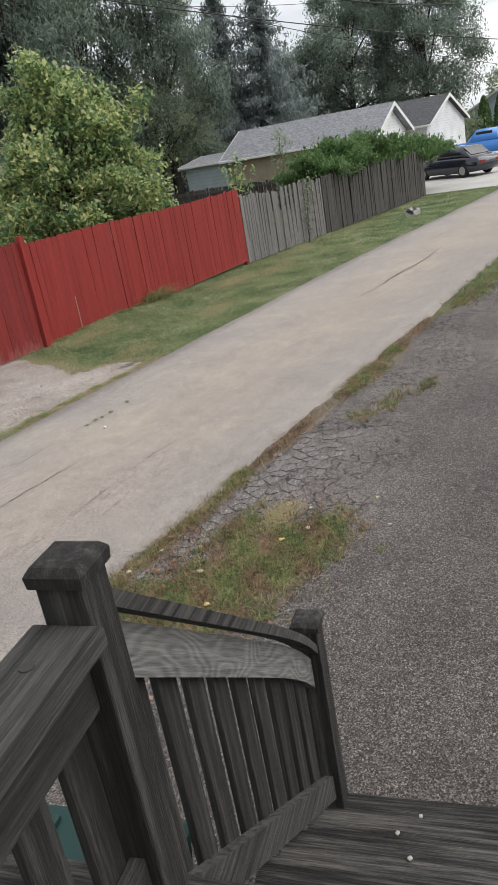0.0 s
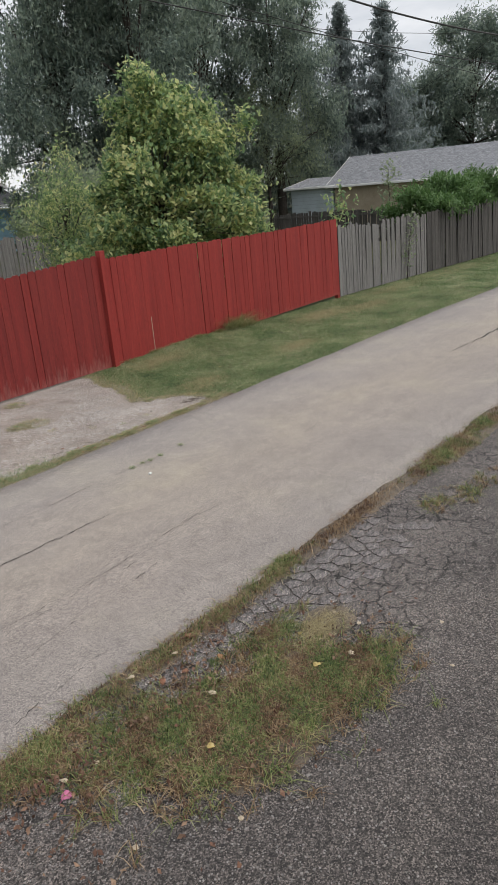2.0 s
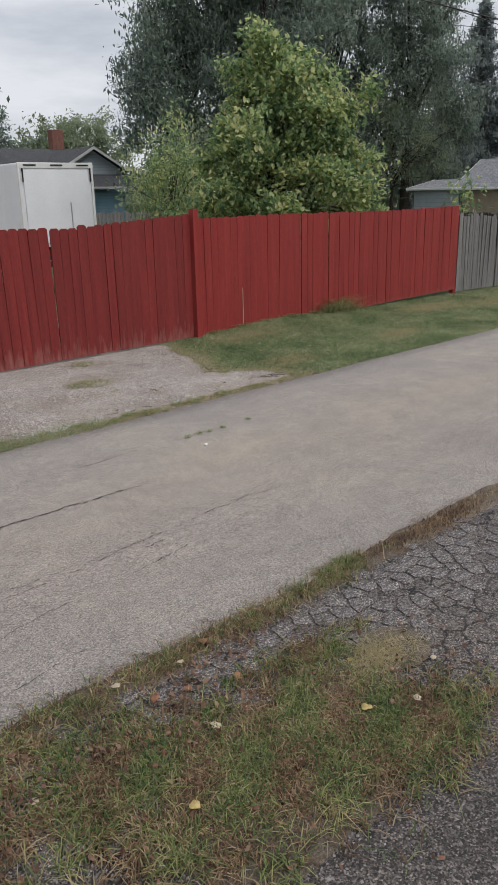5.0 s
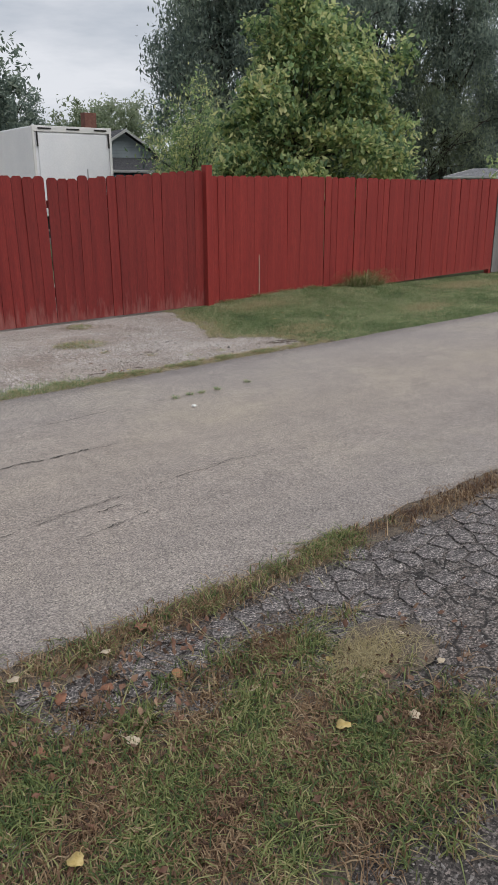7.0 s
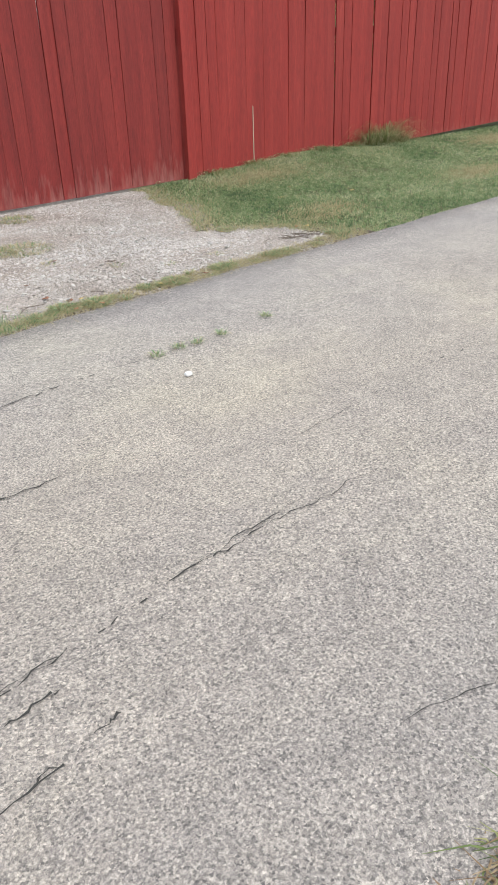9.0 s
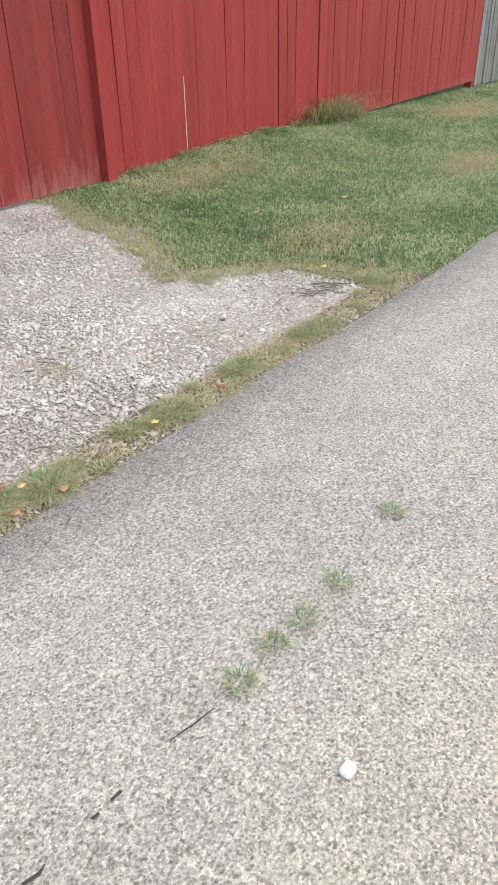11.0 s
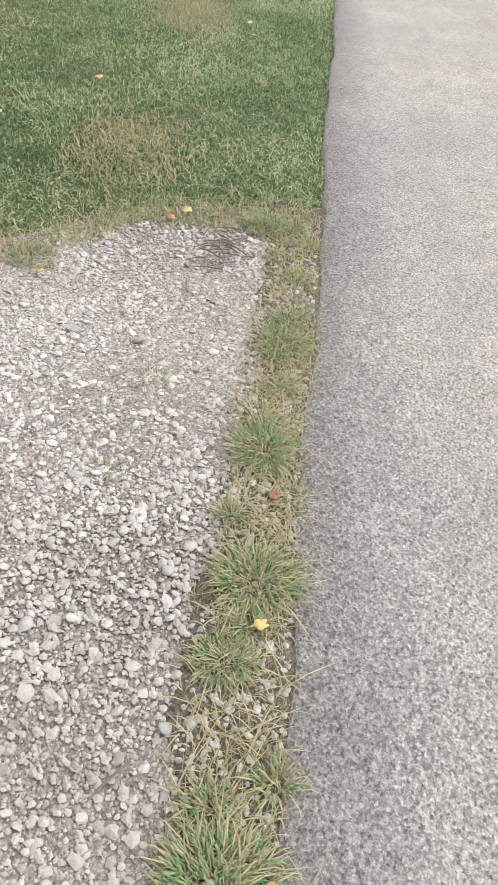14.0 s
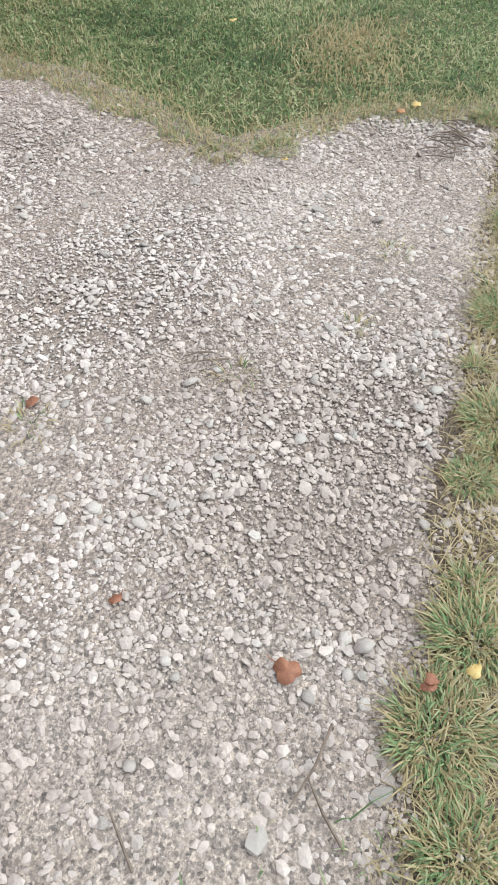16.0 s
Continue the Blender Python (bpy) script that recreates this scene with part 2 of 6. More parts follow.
def figured(name, dark, light):
    """Weathered board with flame-shaped growth rings and fine checks."""
    m, nt, bsdf, out = nodes_of(name)
    co = nt.nodes.new("ShaderNodeTexCoord")
    turn = nt.nodes.new("ShaderNodeMapping")
    turn.inputs["Rotation"].default_value = (0, radians(-39), 0)
    nt.links.new(co.outputs["Object"], turn.inputs["Vector"])
    pull = nt.nodes.new("ShaderNodeMapping")
    pull.inputs["Scale"].default_value = (1.6, 4, 6)
    nt.links.new(turn.outputs["Vector"], pull.inputs["Vector"])
    field = noise_node(nt, pull.outputs["Vector"], 1.3, 1, 0.4)
    rings = math_node(nt, "SINE", math_node(nt, "MULTIPLY", field, 120.0))
    thin = nt.nodes.new("ShaderNodeMapping")
    thin.inputs["Scale"].default_value = (4, 70, 70)
    nt.links.new(turn.outputs["Vector"], thin.inputs["Vector"])
    fine = noise_node(nt, thin.outputs["Vector"], 2, 4)
    h = math_node(nt, "ADD", math_node(nt, "MULTIPLY", rings, 0.11), math_node(nt, "MULTIPLY", fine, 1.0))
    nt.links.new(ramp_node(nt, h, [(0.3, dark), (0.75, light)]), bsdf.inputs["Base Color"])
    bsdf.inputs["Roughness"].default_value = 0.9
    bump_node(nt, bsdf, h, 0.7, 0.004)
    return m


M_SOIL = surf("soil_and_turf", [(0.3, (0.09, 0.105, 0.045)), (0.5, (0.12, 0.135, 0.055)), (0.7, (0.18, 0.16, 0.09))], 1.5, 60, 0.5, 0.95, 0.8, 0.02)
M_ROAD = asphalt("worn_pale_asphalt", (0.355, 0.318, 0.296), (0.40, 0.362, 0.332), (0.325, 0.292, 0.274), 165, 0, 0.3, (0.405, 0.364, 0.318), 0.7,
                 across=(-6.76, -3.21, [(0.0, (0.90, 0.91, 0.93)), (0.25, (0.98, 0.97, 0.96)), (0.5, (1.06, 1.045, 1.0)), (0.78, (1.02, 1.03, 1.03)), (1.0, (0.91, 0.935, 0.975))]))
# pad colour multiplied along y: darker towards the porch, lighter towards the road
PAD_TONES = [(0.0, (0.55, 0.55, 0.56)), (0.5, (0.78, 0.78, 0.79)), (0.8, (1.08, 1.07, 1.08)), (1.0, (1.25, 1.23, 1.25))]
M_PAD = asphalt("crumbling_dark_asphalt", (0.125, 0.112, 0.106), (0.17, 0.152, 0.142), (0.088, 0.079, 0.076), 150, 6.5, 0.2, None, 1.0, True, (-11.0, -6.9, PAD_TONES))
M_SLAB = asphalt("cracked_lilac_grey_asphalt", (0.205, 0.19, 0.19), (0.25, 0.232, 0.23), (0.16, 0.148, 0.147), 170, 0, 0.2, None, 1.0, True)
M_GRAVELBED = asphalt("pale_limestone_dust", (0.31, 0.265, 0.235), (0.37, 0.325, 0.29), (0.275, 0.232, 0.205), 150, 0, 0.3, (0.48, 0.44, 0.40), 1.0)
M_STONE = surf("limestone_pebble", [(0.34, (0.47, 0.405, 0.36)), (0.48, (0.56, 0.505, 0.465)), (0.66, (0.64, 0.59, 0.555))], 1.25, 160, 0.25, 0.95, 0.3, 0.004, vary=0.32, island=True)
M_CRACK = plain("dark_crack_and_hole", (0.045, 0.042, 0.038), 1.0)
M_RED = surf("red_barn_paint", [(0.25, (0.255, 0.018, 0.014)), (0.5, (0.31, 0.025, 0.019)), (0.75, (0.36, 0.038, 0.028))], 2.2, 34, 0.4, 0.78, 0.5, 0.004,
             (5.0, 5.0, 0.3), vary=0.12, shift=True)
M_GREYWOOD = surf("weathered_grey_wood", [(0.3, (0.16, 0.152, 0.145)), (0.7, (0.31, 0.298, 0.285))], 2.5, 26, 0.55, 0.9, 0.8, 0.006, (8, 8, 0.25), vary=0.16, shift=True)
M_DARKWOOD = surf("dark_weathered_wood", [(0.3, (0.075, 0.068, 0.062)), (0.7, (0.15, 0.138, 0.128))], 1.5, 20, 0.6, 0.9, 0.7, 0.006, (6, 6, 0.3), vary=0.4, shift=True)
M_PORCH = surf("old_porch_wood", [(0.3, (0.034, 0.030, 0.027)), (0.5, (0.075, 0.069, 0.064)), (0.7, (0.175, 0.164, 0.153))], 4.0, 40, 0.75, 0.85, 1.0, 0.008, (0.35, 9, 9), vary=0.2, shift=True)
M_PORCHV = surf("old_porch_post", [(0.3, (0.022, 0.019, 0.017)), (0.5, (0.055, 0.050, 0.047)), (0.7, (0.16, 0.15, 0.142))], 4.0, 40, 0.75, 0.85, 1.0, 0.008, (9, 9, 0.35), vary=0.2, shift=True)
M_REDWORN = surf("red_paint_worn", [(0.25, (0.19, 0.014, 0.012)), (0.5, (0.255, 0.021, 0.017)), (0.75, (0.31, 0.032, 0.024))], 2.2, 34, 0.45, 0.78, 0.5, 0.004,
                 (5.0, 5.0, 0.3), vary=0.2, shift=True)


def wear_foot(m, height, tint):
    """Paint rubbed thin and splashed pale at the foot of each board, ragged at its upper limit."""
    nt = m.node_tree
    bsdf = next(n for n in nt.nodes if n.type == "BSDF_PRINCIPLED")
    link = bsdf.inputs["Base Color"].links[0]
    col = link.from_socket
    co = nt.nodes.new("ShaderNodeTexCoord")
    sep = nt.nodes.new("ShaderNodeSeparateXYZ")
    nt.links.new(co.outputs["Object"], sep.inputs[0])
    n = noise_node(nt, coords(nt, (5, 5, 0.9), True), 3.0, 5)
    edge = math_node(nt, "ADD", math_node(nt, "MULTIPLY", sep.outputs["Z"], 1.0 / height), math_node(nt, "MULTIPLY", n, 1.5))
    mask = ramp_node(nt, edge, [(0.6, (0.5, 0.5, 0.5)), (1.15, (0, 0, 0))])
    nt.links.new(mix_node(nt, col, tint, mask), bsdf.inputs["Base Color"])


wear_foot(M_REDWORN, 0.8, (0.34, 0.15, 0.13))
wear_foot(M_RED, 0.3, (0.30, 0.075, 0.06))
M_RAIL = surf("silvered_rail_wood", [(0.34, (0.028, 0.026, 0.024)), (0.44, (0.10, 0.095, 0.09)), (0.7, (0.215, 0.208, 0.20))], 5.0, 34, 0.75, 0.88, 1.2, 0.008, (0.3, 10, 10), vary=0.1, shift=True)
# paler than other porch wood: sky light on it is in the colour
M_FACEBOARD = figured("figured_grey_board", (0.10, 0.098, 0.095), (0.235, 0.228, 0.22))
M_GAPLIGHT = plain("gap_light_paint", (0.42, 0.34, 0.26), 0.9)
M_TREAD = surf("old_tread_wood", [(0.33, (0.014, 0.012, 0.011)), (0.46, (0.085, 0.079, 0.073)), (0.64, (0.27, 0.25, 0.232))], 6.0, 30, 0.85, 0.85, 1.2, 0.01, (9, 0.35, 9), vary=0.55, shift=True)
M_DIRT = asphalt("brown_crumbly_soil", (0.17, 0.138, 0.108), (0.24, 0.20, 0.16), (0.10, 0.078, 0.06), 150, 0, 0.3, (0.25, 0.205, 0.155), 1.0)
M_YELLOWLEAF = surf("yellow_dead_leaf", [(0.3, (0.46, 0.33, 0.10)), (0.7, (0.60, 0.48, 0.22))], 30, 200, 0.2, 0.7, 0.3, 0.002)
M_ORANGELEAF = surf("orange_dead_leaf", [(0.3, (0.36, 0.17, 0.075)), (0.7, (0.50, 0.28, 0.14))], 30, 200, 0.3, 0.7, 0.3, 0.002)
M_BROWNLEAF = surf("brown_dead_leaf", [(0.3, (0.22, 0.09, 0.05)), (0.7, (0.36, 0.17, 0.10))], 30, 200, 0.3, 0.7, 0.3, 0.002)
M_PALELEAF = surf("pale_dead_leaf", [(0.3, (0.50, 0.40, 0.28)), (0.7, (0.66, 0.56, 0.42))], 30, 200, 0.3, 0.7, 0.3, 0.002)
M_PINK = plain("faded_pink_scrap", (0.6, 0.18, 0.32), 0.7)
M_ROCK = surf("mottled_field_stone", [(0.42, (0.05, 0.05, 0.05)), (0.5, (0.5, 0.48, 0.45)), (0.7, (0.65, 0.63, 0.6))], 3, 30, 0.3, 0.9, 0.6, 0.01)
M_TWIG = surf("grey_brown_twig", [(0.3, (0.12, 0.095, 0.075)), (0.7, (0.26, 0.21, 0.17))], 20, 90, 0.3, 0.9, 0.3, 0.002)
M_BARK = surf("bark", [(0.3, (0.06, 0.05, 0.042)), (0.7, (0.13, 0.11, 0.095))], 4, 30, 0.5, 0.95, 1.0, 0.02, (4, 4, 0.6))
M_MAPLE = leafy("maple_leaf", [(0.26, (0.10, 0.175, 0.095)), (0.42, (0.21, 0.315, 0.145)), (0.56, (0.40, 0.50, 0.225)), (0.74, (0.70, 0.68, 0.34))], 0.58, 0.5, 1.5, 0.8, 3.0)
# leaf colour lifted and blued: the haze of distance is painted in
M_DARKLEAF = leafy("dark_foliage", [(0.3, (0.135, 0.18, 0.155)), (0.5, (0.23, 0.29, 0.245)), (0.75, (0.38, 0.44, 0.35))], 0.66, 0.6, 1.5, 0.3, 2.0)
M_GREYLEAF = leafy("willowy_foliage", [(0.2, (0.185, 0.235, 0.155)), (0.5, (0.28, 0.335, 0.215)), (0.85, (0.41, 0.45, 0.30))], 0.68, 0.6, 1.1, 0.4, 2.0)
M_SPRUCE = leafy("blue_spruce_needle", [(0.3, (0.18, 0.22, 0.22)), (0.5, (0.28, 0.325, 0.325)), (0.75, (0.41, 0.45, 0.43))], 0.62)
M_JUNIPER = leafy("juniper", [(0.2, (0.06, 0.12, 0.04)), (0.5, (0.10, 0.19, 0.06)), (0.9, (0.17, 0.26, 0.09))], 0.4)
M_GRASS = leafy("lawn_blade", [(0.2, (0.06, 0.12, 0.048)), (0.4, (0.16, 0.26, 0.105)), (0.58, (0.32, 0.395, 0.19)), (0.8, (0.60, 0.575, 0.38))], 0.5, 0.6, 2.3, 1.1, 11.0)
M_TUFT = leafy("tuft_blade", [(0.3, (0.115, 0.20, 0.085)), (0.45, (0.21, 0.325, 0.145)), (0.6, (0.36, 0.44, 0.235)), (0.78, (0.56, 0.51, 0.36))], 0.45)
M_DRY = leafy("dry_blade", [(0.15, (0.25, 0.215, 0.12)), (0.5, (0.44, 0.375, 0.21)), (0.85, (0.64, 0.56, 0.36))], 0.45, 0.7, 1.2, 2.0, 9.0)
M_PADGREEN = leafy("pad_grass_blade", [(0.26, (0.045, 0.08, 0.024)), (0.42, (0.115, 0.165, 0.05)), (0.6, (0.23, 0.275, 0.095)), (0.78, (0.43, 0.39, 0.19))], 0.35, 0.6, 1.3, 2.0, 9.0)
M_PADDRY = leafy("pad_dead_blade", [(0.26, (0.085, 0.045, 0.028)), (0.45, (0.205, 0.125, 0.07)), (0.6, (0.30, 0.205, 0.115)), (0.8, (0.50, 0.39, 0.25))], 0.3, 0.7, 1.3, 2.0, 9.0)
M_WHITE = surf("white_painted_metal", [(0.3, (0.73, 0.75, 0.78)), (0.7, (0.85, 0.86, 0.875))], 0.8, 30, 0.08, 0.45, 0.05, 0.002)
M_TRIM = plain("white_trim", (0.74, 0.74, 0.72), 0.6)
M_ROOF = shingle("grey_shingle", ((0.22, 0.228, 0.245), (0.33, 0.338, 0.355)))
M_ROOFDARK = shingle("dark_shingle", ((0.07, 0.072, 0.08), (0.11, 0.11, 0.115)))
M_BRICK = surf("tan_brick", [(0.3, (0.34, 0.28, 0.20)), (0.7, (0.44, 0.37, 0.28))], 3, 20, 0.3, 0.9, 0.3, 0.01)
M_CHIMNEY = surf("red_brick", [(0.3, (0.22, 0.09, 0.07)), (0.7, (0.34, 0.16, 0.12))], 6, 20, 0.4, 0.9, 0.3, 0.01)
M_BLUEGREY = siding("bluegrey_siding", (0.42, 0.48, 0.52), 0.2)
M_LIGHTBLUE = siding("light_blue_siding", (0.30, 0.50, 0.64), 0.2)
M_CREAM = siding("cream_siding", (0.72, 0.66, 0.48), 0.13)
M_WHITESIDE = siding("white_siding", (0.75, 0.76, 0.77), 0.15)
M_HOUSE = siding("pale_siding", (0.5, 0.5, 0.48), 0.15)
M_CONCRETE = surf("pale_concrete", [(0.3, (0.42, 0.41, 0.39)), (0.7, (0.54, 0.53, 0.5))], 1.0, 60, 0.2, 0.9, 0.2, 0.004)
M_NAVY = plain("dark_navy_car_paint", (0.012, 0.014, 0.028), 0.25, 0.2, 1.0)
M_CARBLUE = plain("bright_blue_car_paint", (0.02, 0.20, 0.62), 0.3, 0.1, 1.0)
M_GLASS = plain("tinted_glass", (0.03, 0.035, 0.04), 0.08)
M_RUBBER = plain("black_rubber", (0.02, 0.02, 0.02), 0.85)
M_CHROME = plain("wheel_alloy", (0.55, 0.55, 0.56), 0.3, 0.9)
M_BIN = plain("green_bin_plastic", (0.004, 0.042, 0.036), 0.6)
M_CABLE = plain("black_cable", (0.02, 0.02, 0.02), 0.6)


# ---- mesh helpers ----
def rng_of(seed):
    return np.random.default_rng(seed)


def ground_z(x):
    """The alley falls by a hand's width towards the far end."""
    k = np.clip((np.asarray(x, float) - 4.0) / 18.0, 0, 1)
    return -0.2 * k * k * (3 - 2 * k)


def bank(x, y):
    """The lawn swells a little towards the foot of the red fence."""
    k = np.clip((np.asarray(y, float) + 1.3) / 1.3, 0, 1)
    return 0.11 * np.exp(-((np.asarray(x, float) - 1.9) / 1.7) ** 2) * k * k * (3 - 2 * k)


def gz(x):
    return float(ground_z(x))


def finish(name, bm, material, parent=None, label="", smooth=False):
    me = bpy.data.meshes.new(name)
    bm.normal_update()
    bm.to_mesh(me)
    bm.free()
    me.materials.append(material)
    if smooth:
        for p in me.polygons:
            p.use_smooth = True
    ob = new(name, me)
    if parent is not None:
        ob.parent = parent
    if label:
        ob["label"] = label
    return ob


part = finish


def raw(name, verts, faces, material, parent=None, smooth=False):
    me = bpy.data.meshes.new(name)
    me.from_pydata(verts.tolist() if hasattr(verts, "tolist") else verts, [], faces.tolist() if hasattr(faces, "tolist") else faces)
    me.materials.append(material)
    me.update()
    if smooth:
        for p in me.polygons:
            p.use_smooth = True
    ob = new(name, me)
    if parent is not None:
        ob.parent = parent
    return ob


def empty(name, m=None):
    ob = new(name)
    ob.empty_display_size = 0.2
    if m is not None:
        ob.matrix_world = m
    return ob


def box(bm, size, centre=(0, 0, 0), m=None, bevel=0.0):
    """A box, its edges rounded by bevel."""
    r = bmesh.ops.create_cube(bm, size=1.0)
    vs = r["verts"]
    t = Matrix.Translation(centre) @ Matrix.Diagonal((*size, 1))
    bmesh.ops.transform(bm, matrix=(m or Matrix()) @ t, verts=vs)
    if bevel:
        es = list({e for v in vs for e in v.link_edges})
        bmesh.ops.bevel(bm, geom=es, offset=bevel, segments=2, affect="EDGES", profile=0.5)
    return bm


def one_box(size, centre=(0, 0, 0), m=None, bevel=0.0):
    return box(bmesh.new(), size, centre, m, bevel)


def tube(bm, pts, radii, sides=8):
    """A tapered tube along a line of points."""
    rings = []
    for k, p in enumerate(pts):
        p = Vector(p)
        d = Vector(pts[min(k + 1, len(pts) - 1)]) - Vector(pts[max(k - 1, 0)])
        q = d.to_track_quat("Z", "Y")
        rings.append([bm.verts.new(p + q @ Vector((radii[k] * math.cos(2 * math.pi * j / sides), radii[k] * math.sin(2 * math.pi * j / sides), 0))) for j in range(sides)])
    for a, b in zip(rings, rings[1:]):
        for j in range(sides):
            bm.faces.new((a[j], a[(j + 1) % sides], b[(j + 1) % sides], b[j]))
    bm.faces.new(rings[0][::-1])
    bm.faces.new(rings[-1])
    return bm


def prism(bm, outline, depth, m=None):
    """An outline in x and z, pushed back along y."""
    a = [bm.verts.new((x, 0, z)) for x, z in outline]
    b = [bm.verts.new((x, depth, z)) for x, z in outline]
    n = len(a)
    bm.faces.new(a)
    bm.faces.new(b[::-1])
    for k in range(n):
        bm.faces.new((a[k], b[k], b[(k + 1) % n], a[(k + 1) % n]))
    bmesh.ops.recalc_face_normals(bm, faces=bm.faces[:])
    if m is not None:
        bmesh.ops.transform(bm, matrix=m, verts=a + b)
    return bm


def leaf_cloud(centres, normals_up, size, rng, aspect=0.6, droop=0.0):
    """Small bent leaves (four corners, two triangles), one at each centre."""
    n = len(centres)
    a = rng.uniform(0, 2 * np.pi, n)
    tilt = rng.normal(0, 0.75, n) - droop
    along = np.stack([np.cos(a) * np.cos(tilt), np.sin(a) * np.cos(tilt), np.sin(tilt)], 1)
    side = np.stack([-np.sin(a), np.cos(a), rng.normal(0, 0.5, n)], 1)
    side /= np.linalg.norm(side, axis=1, keepdims=True)
    s = (size * rng.uniform(0.6, 1.4, n))[:, None]
    w = s * aspect * 0.5
    c = np.asarray(centres)
    fold = np.cross(along, side) * w * rng.uniform(-0.5, 0.5, n)[:, None]
    v = np.stack([c - along * s * 0.5, c + side * w + fold, c + along * s * 0.5, c - side * w + fold], 1).reshape(-1, 3)
    i = np.arange(n)[:, None] * 4
    f = np.concatenate([i + np.array([[0, 1, 2]]), i + np.array([[0, 2, 3]])])
    return v, f


def clumps(rng, centre, radii, count, spread, per, shell=0.55, low=-0.75):
    """Leaf places in clumps that fill an uneven egg, thicker towards its outside."""
    d = rng.normal(0, 1, (count * 3, 3))
    d /= np.linalg.norm(d, axis=1, keepdims=True)
    d = d[d[:, 2] > low][:count]
    r = rng.uniform(shell, 1.0, len(d)) * (1 + 0.16 * np.sin(d[:, 0] * 5 + centre[0]) + 0.13 * np.sin(d[:, 1] * 7 + 1) + 0.1 * np.sin(d[:, 2] * 9))
    cc = np.asarray(centre) + d * r[:, None] * np.asarray(radii)
    pts = np.repeat(cc, per, 0) + np.clip(rng.normal(0, 1, (len(cc) * per, 3)), -1.7, 1.7) * spread * rng.uniform(0.5, 1.3, len(cc)).repeat(per)[:, None]
    return cc, pts


def lobed(rng, centre, radius, z0, z1, n, lobe, count, point=0.9):
    """Lobes of foliage set round a trunk inside a tapering outline; gaps stay between them."""
    out = []
    for k in range(n):
        t = (k + rng.uniform(0, 1)) / n
        z = z0 + (z1 - z0) * t
        env = radius * math.sqrt(max(0.05, 1 - (max(0.0, t - 0.3) / 0.75) ** 2)) * (0.75 + 0.25 * min(1, t / 0.2))
        a = k * 2.4 + rng.normal(0, 0.5)
        d = env * rng.uniform(0.45, 1.0) * point
        r = lobe * rng.uniform(0.7, 1.3) * (1 - 0.35 * t)
        out.append(((centre[0] + d * math.cos(a), centre[1] + d * math.sin(a), z), (r, r, r * 0.75), count))
    return out


def tree(name, base, height, crown_c, crown_r, leaf_mat, label, seed, leaf=0.12, count=420, per=34, spread=0.28, trunk_r=0.12, limbs=14, aspect=0.6, droop=0.0, extra=()):
    rng = rng_of(seed)
    top = empty(name, pose(*base))
    bm = bmesh.new()
    cz = crown_c[2] - base[2]
    off = Vector((crown_c[0] - base[0], crown_c[1] - base[1], 0))
    pts = [(0, 0, -0.05), (0.05 * trunk_r, 0, 0.25 * cz), tuple(off * 0.5 + Vector((0, 0, 0.7 * cz))), tuple(off + Vector((0, 0, cz + 0.55 * crown_r[2])))]
    tube(bm, pts, [trunk_r * 1.3, trunk_r, trunk_r * 0.7, trunk_r * 0.15])
    trunk = part("trunk", bm, M_BARK, top, smooth=True)
    eggs = [(crown_c, crown_r, count)] + list(extra)
    allc, allp = [], []
    for c, r, n in eggs:
        cc, pp = clumps(rng, np.asarray(c) - np.asarray(base), r, n, spread, per)
        allc.append(cc)
        allp.append(pp)
    allc, allp = np.concatenate(allc), np.concatenate(allp)
    for k in rng.choice(len(allc), limbs, replace=False):
        end = Vector(allc[k])
        t = 0.35 + 0.5 * rng.uniform()
        a = Vector(pts[1]).lerp(Vector(pts[3]), t * 0.8)
        if end.z < a.z:
            a = Vector(pts[1]).lerp(Vector(pts[2]), 0.6)
        mid = a.lerp(end, 0.5) + Vector((0, 0, 0.08 * (end - a).length))
        b2 = bmesh.new()
        tube(b2, [a, mid, end], [trunk_r * 0.4, trunk_r * 0.25, trunk_r * 0.07], 6)
        part("limb", b2, M_BARK, top, smooth=True)
    v, f = leaf_cloud(allp, None, leaf, rng, aspect, droop)
    raw("crown", v, f, leaf_mat, top)
    return tagged(top, label, "tree")


def blades(xy, z, height, width, lean, rng):
    """Grass: one curved blade of three triangles at each place."""
    n = len(xy)
    a = rng.uniform(0, 2 * np.pi, n)
    h = height * rng.uniform(0.55, 1.35, n)
    l = h * np.abs(rng.normal(0, lean, n))
    dx, dy = np.cos(a), np.sin(a)
    w = width * rng.uniform(0.7, 1.3, n) * 0.5
    b = np.stack([xy[:, 0], xy[:, 1], z], 1)
    sd = np.stack([-dy * w, dx * w, 0 * w], 1)
    mid = b + np.stack([dx * l * 0.35, dy * l * 0.35, h * 0.6], 1)
    tip = b + np.stack([dx * l, dy * l, h * np.clip(1 - 0.3 * (l / h) ** 2, 0.25, 1)], 1)
    v = np.stack([b - sd, b + sd, mid + sd * 0.8, mid - sd * 0.8, tip], 1).reshape(-1, 3)
    i = np.arange(n)[:, None] * 5
    f = np.concatenate([i + np.array([[0, 1, 2]]), i + np.array([[0, 2, 3]]), i + np.array([[3, 2, 4]])])
    return v, f


def wobble(x, seed=0.0):
    x = np.asarray(x, float)
    return (np.sin(x * 2.1 + seed) + 0.6 * np.sin(x * 5.3 + 1.7 * seed) + 0.4 * np.sin(x * 11.9 + 0.4 + seed) + 0.25 * np.sin(x * 23.1 + seed)) / 2.25


# ---- ground, road, drive ----
def far_edge(x):
    return -3.21 + 0.025 * wobble(x, 0.3)


def near_edge(x):
    return -6.76 + 0.06 * wobble(x, 2.1)


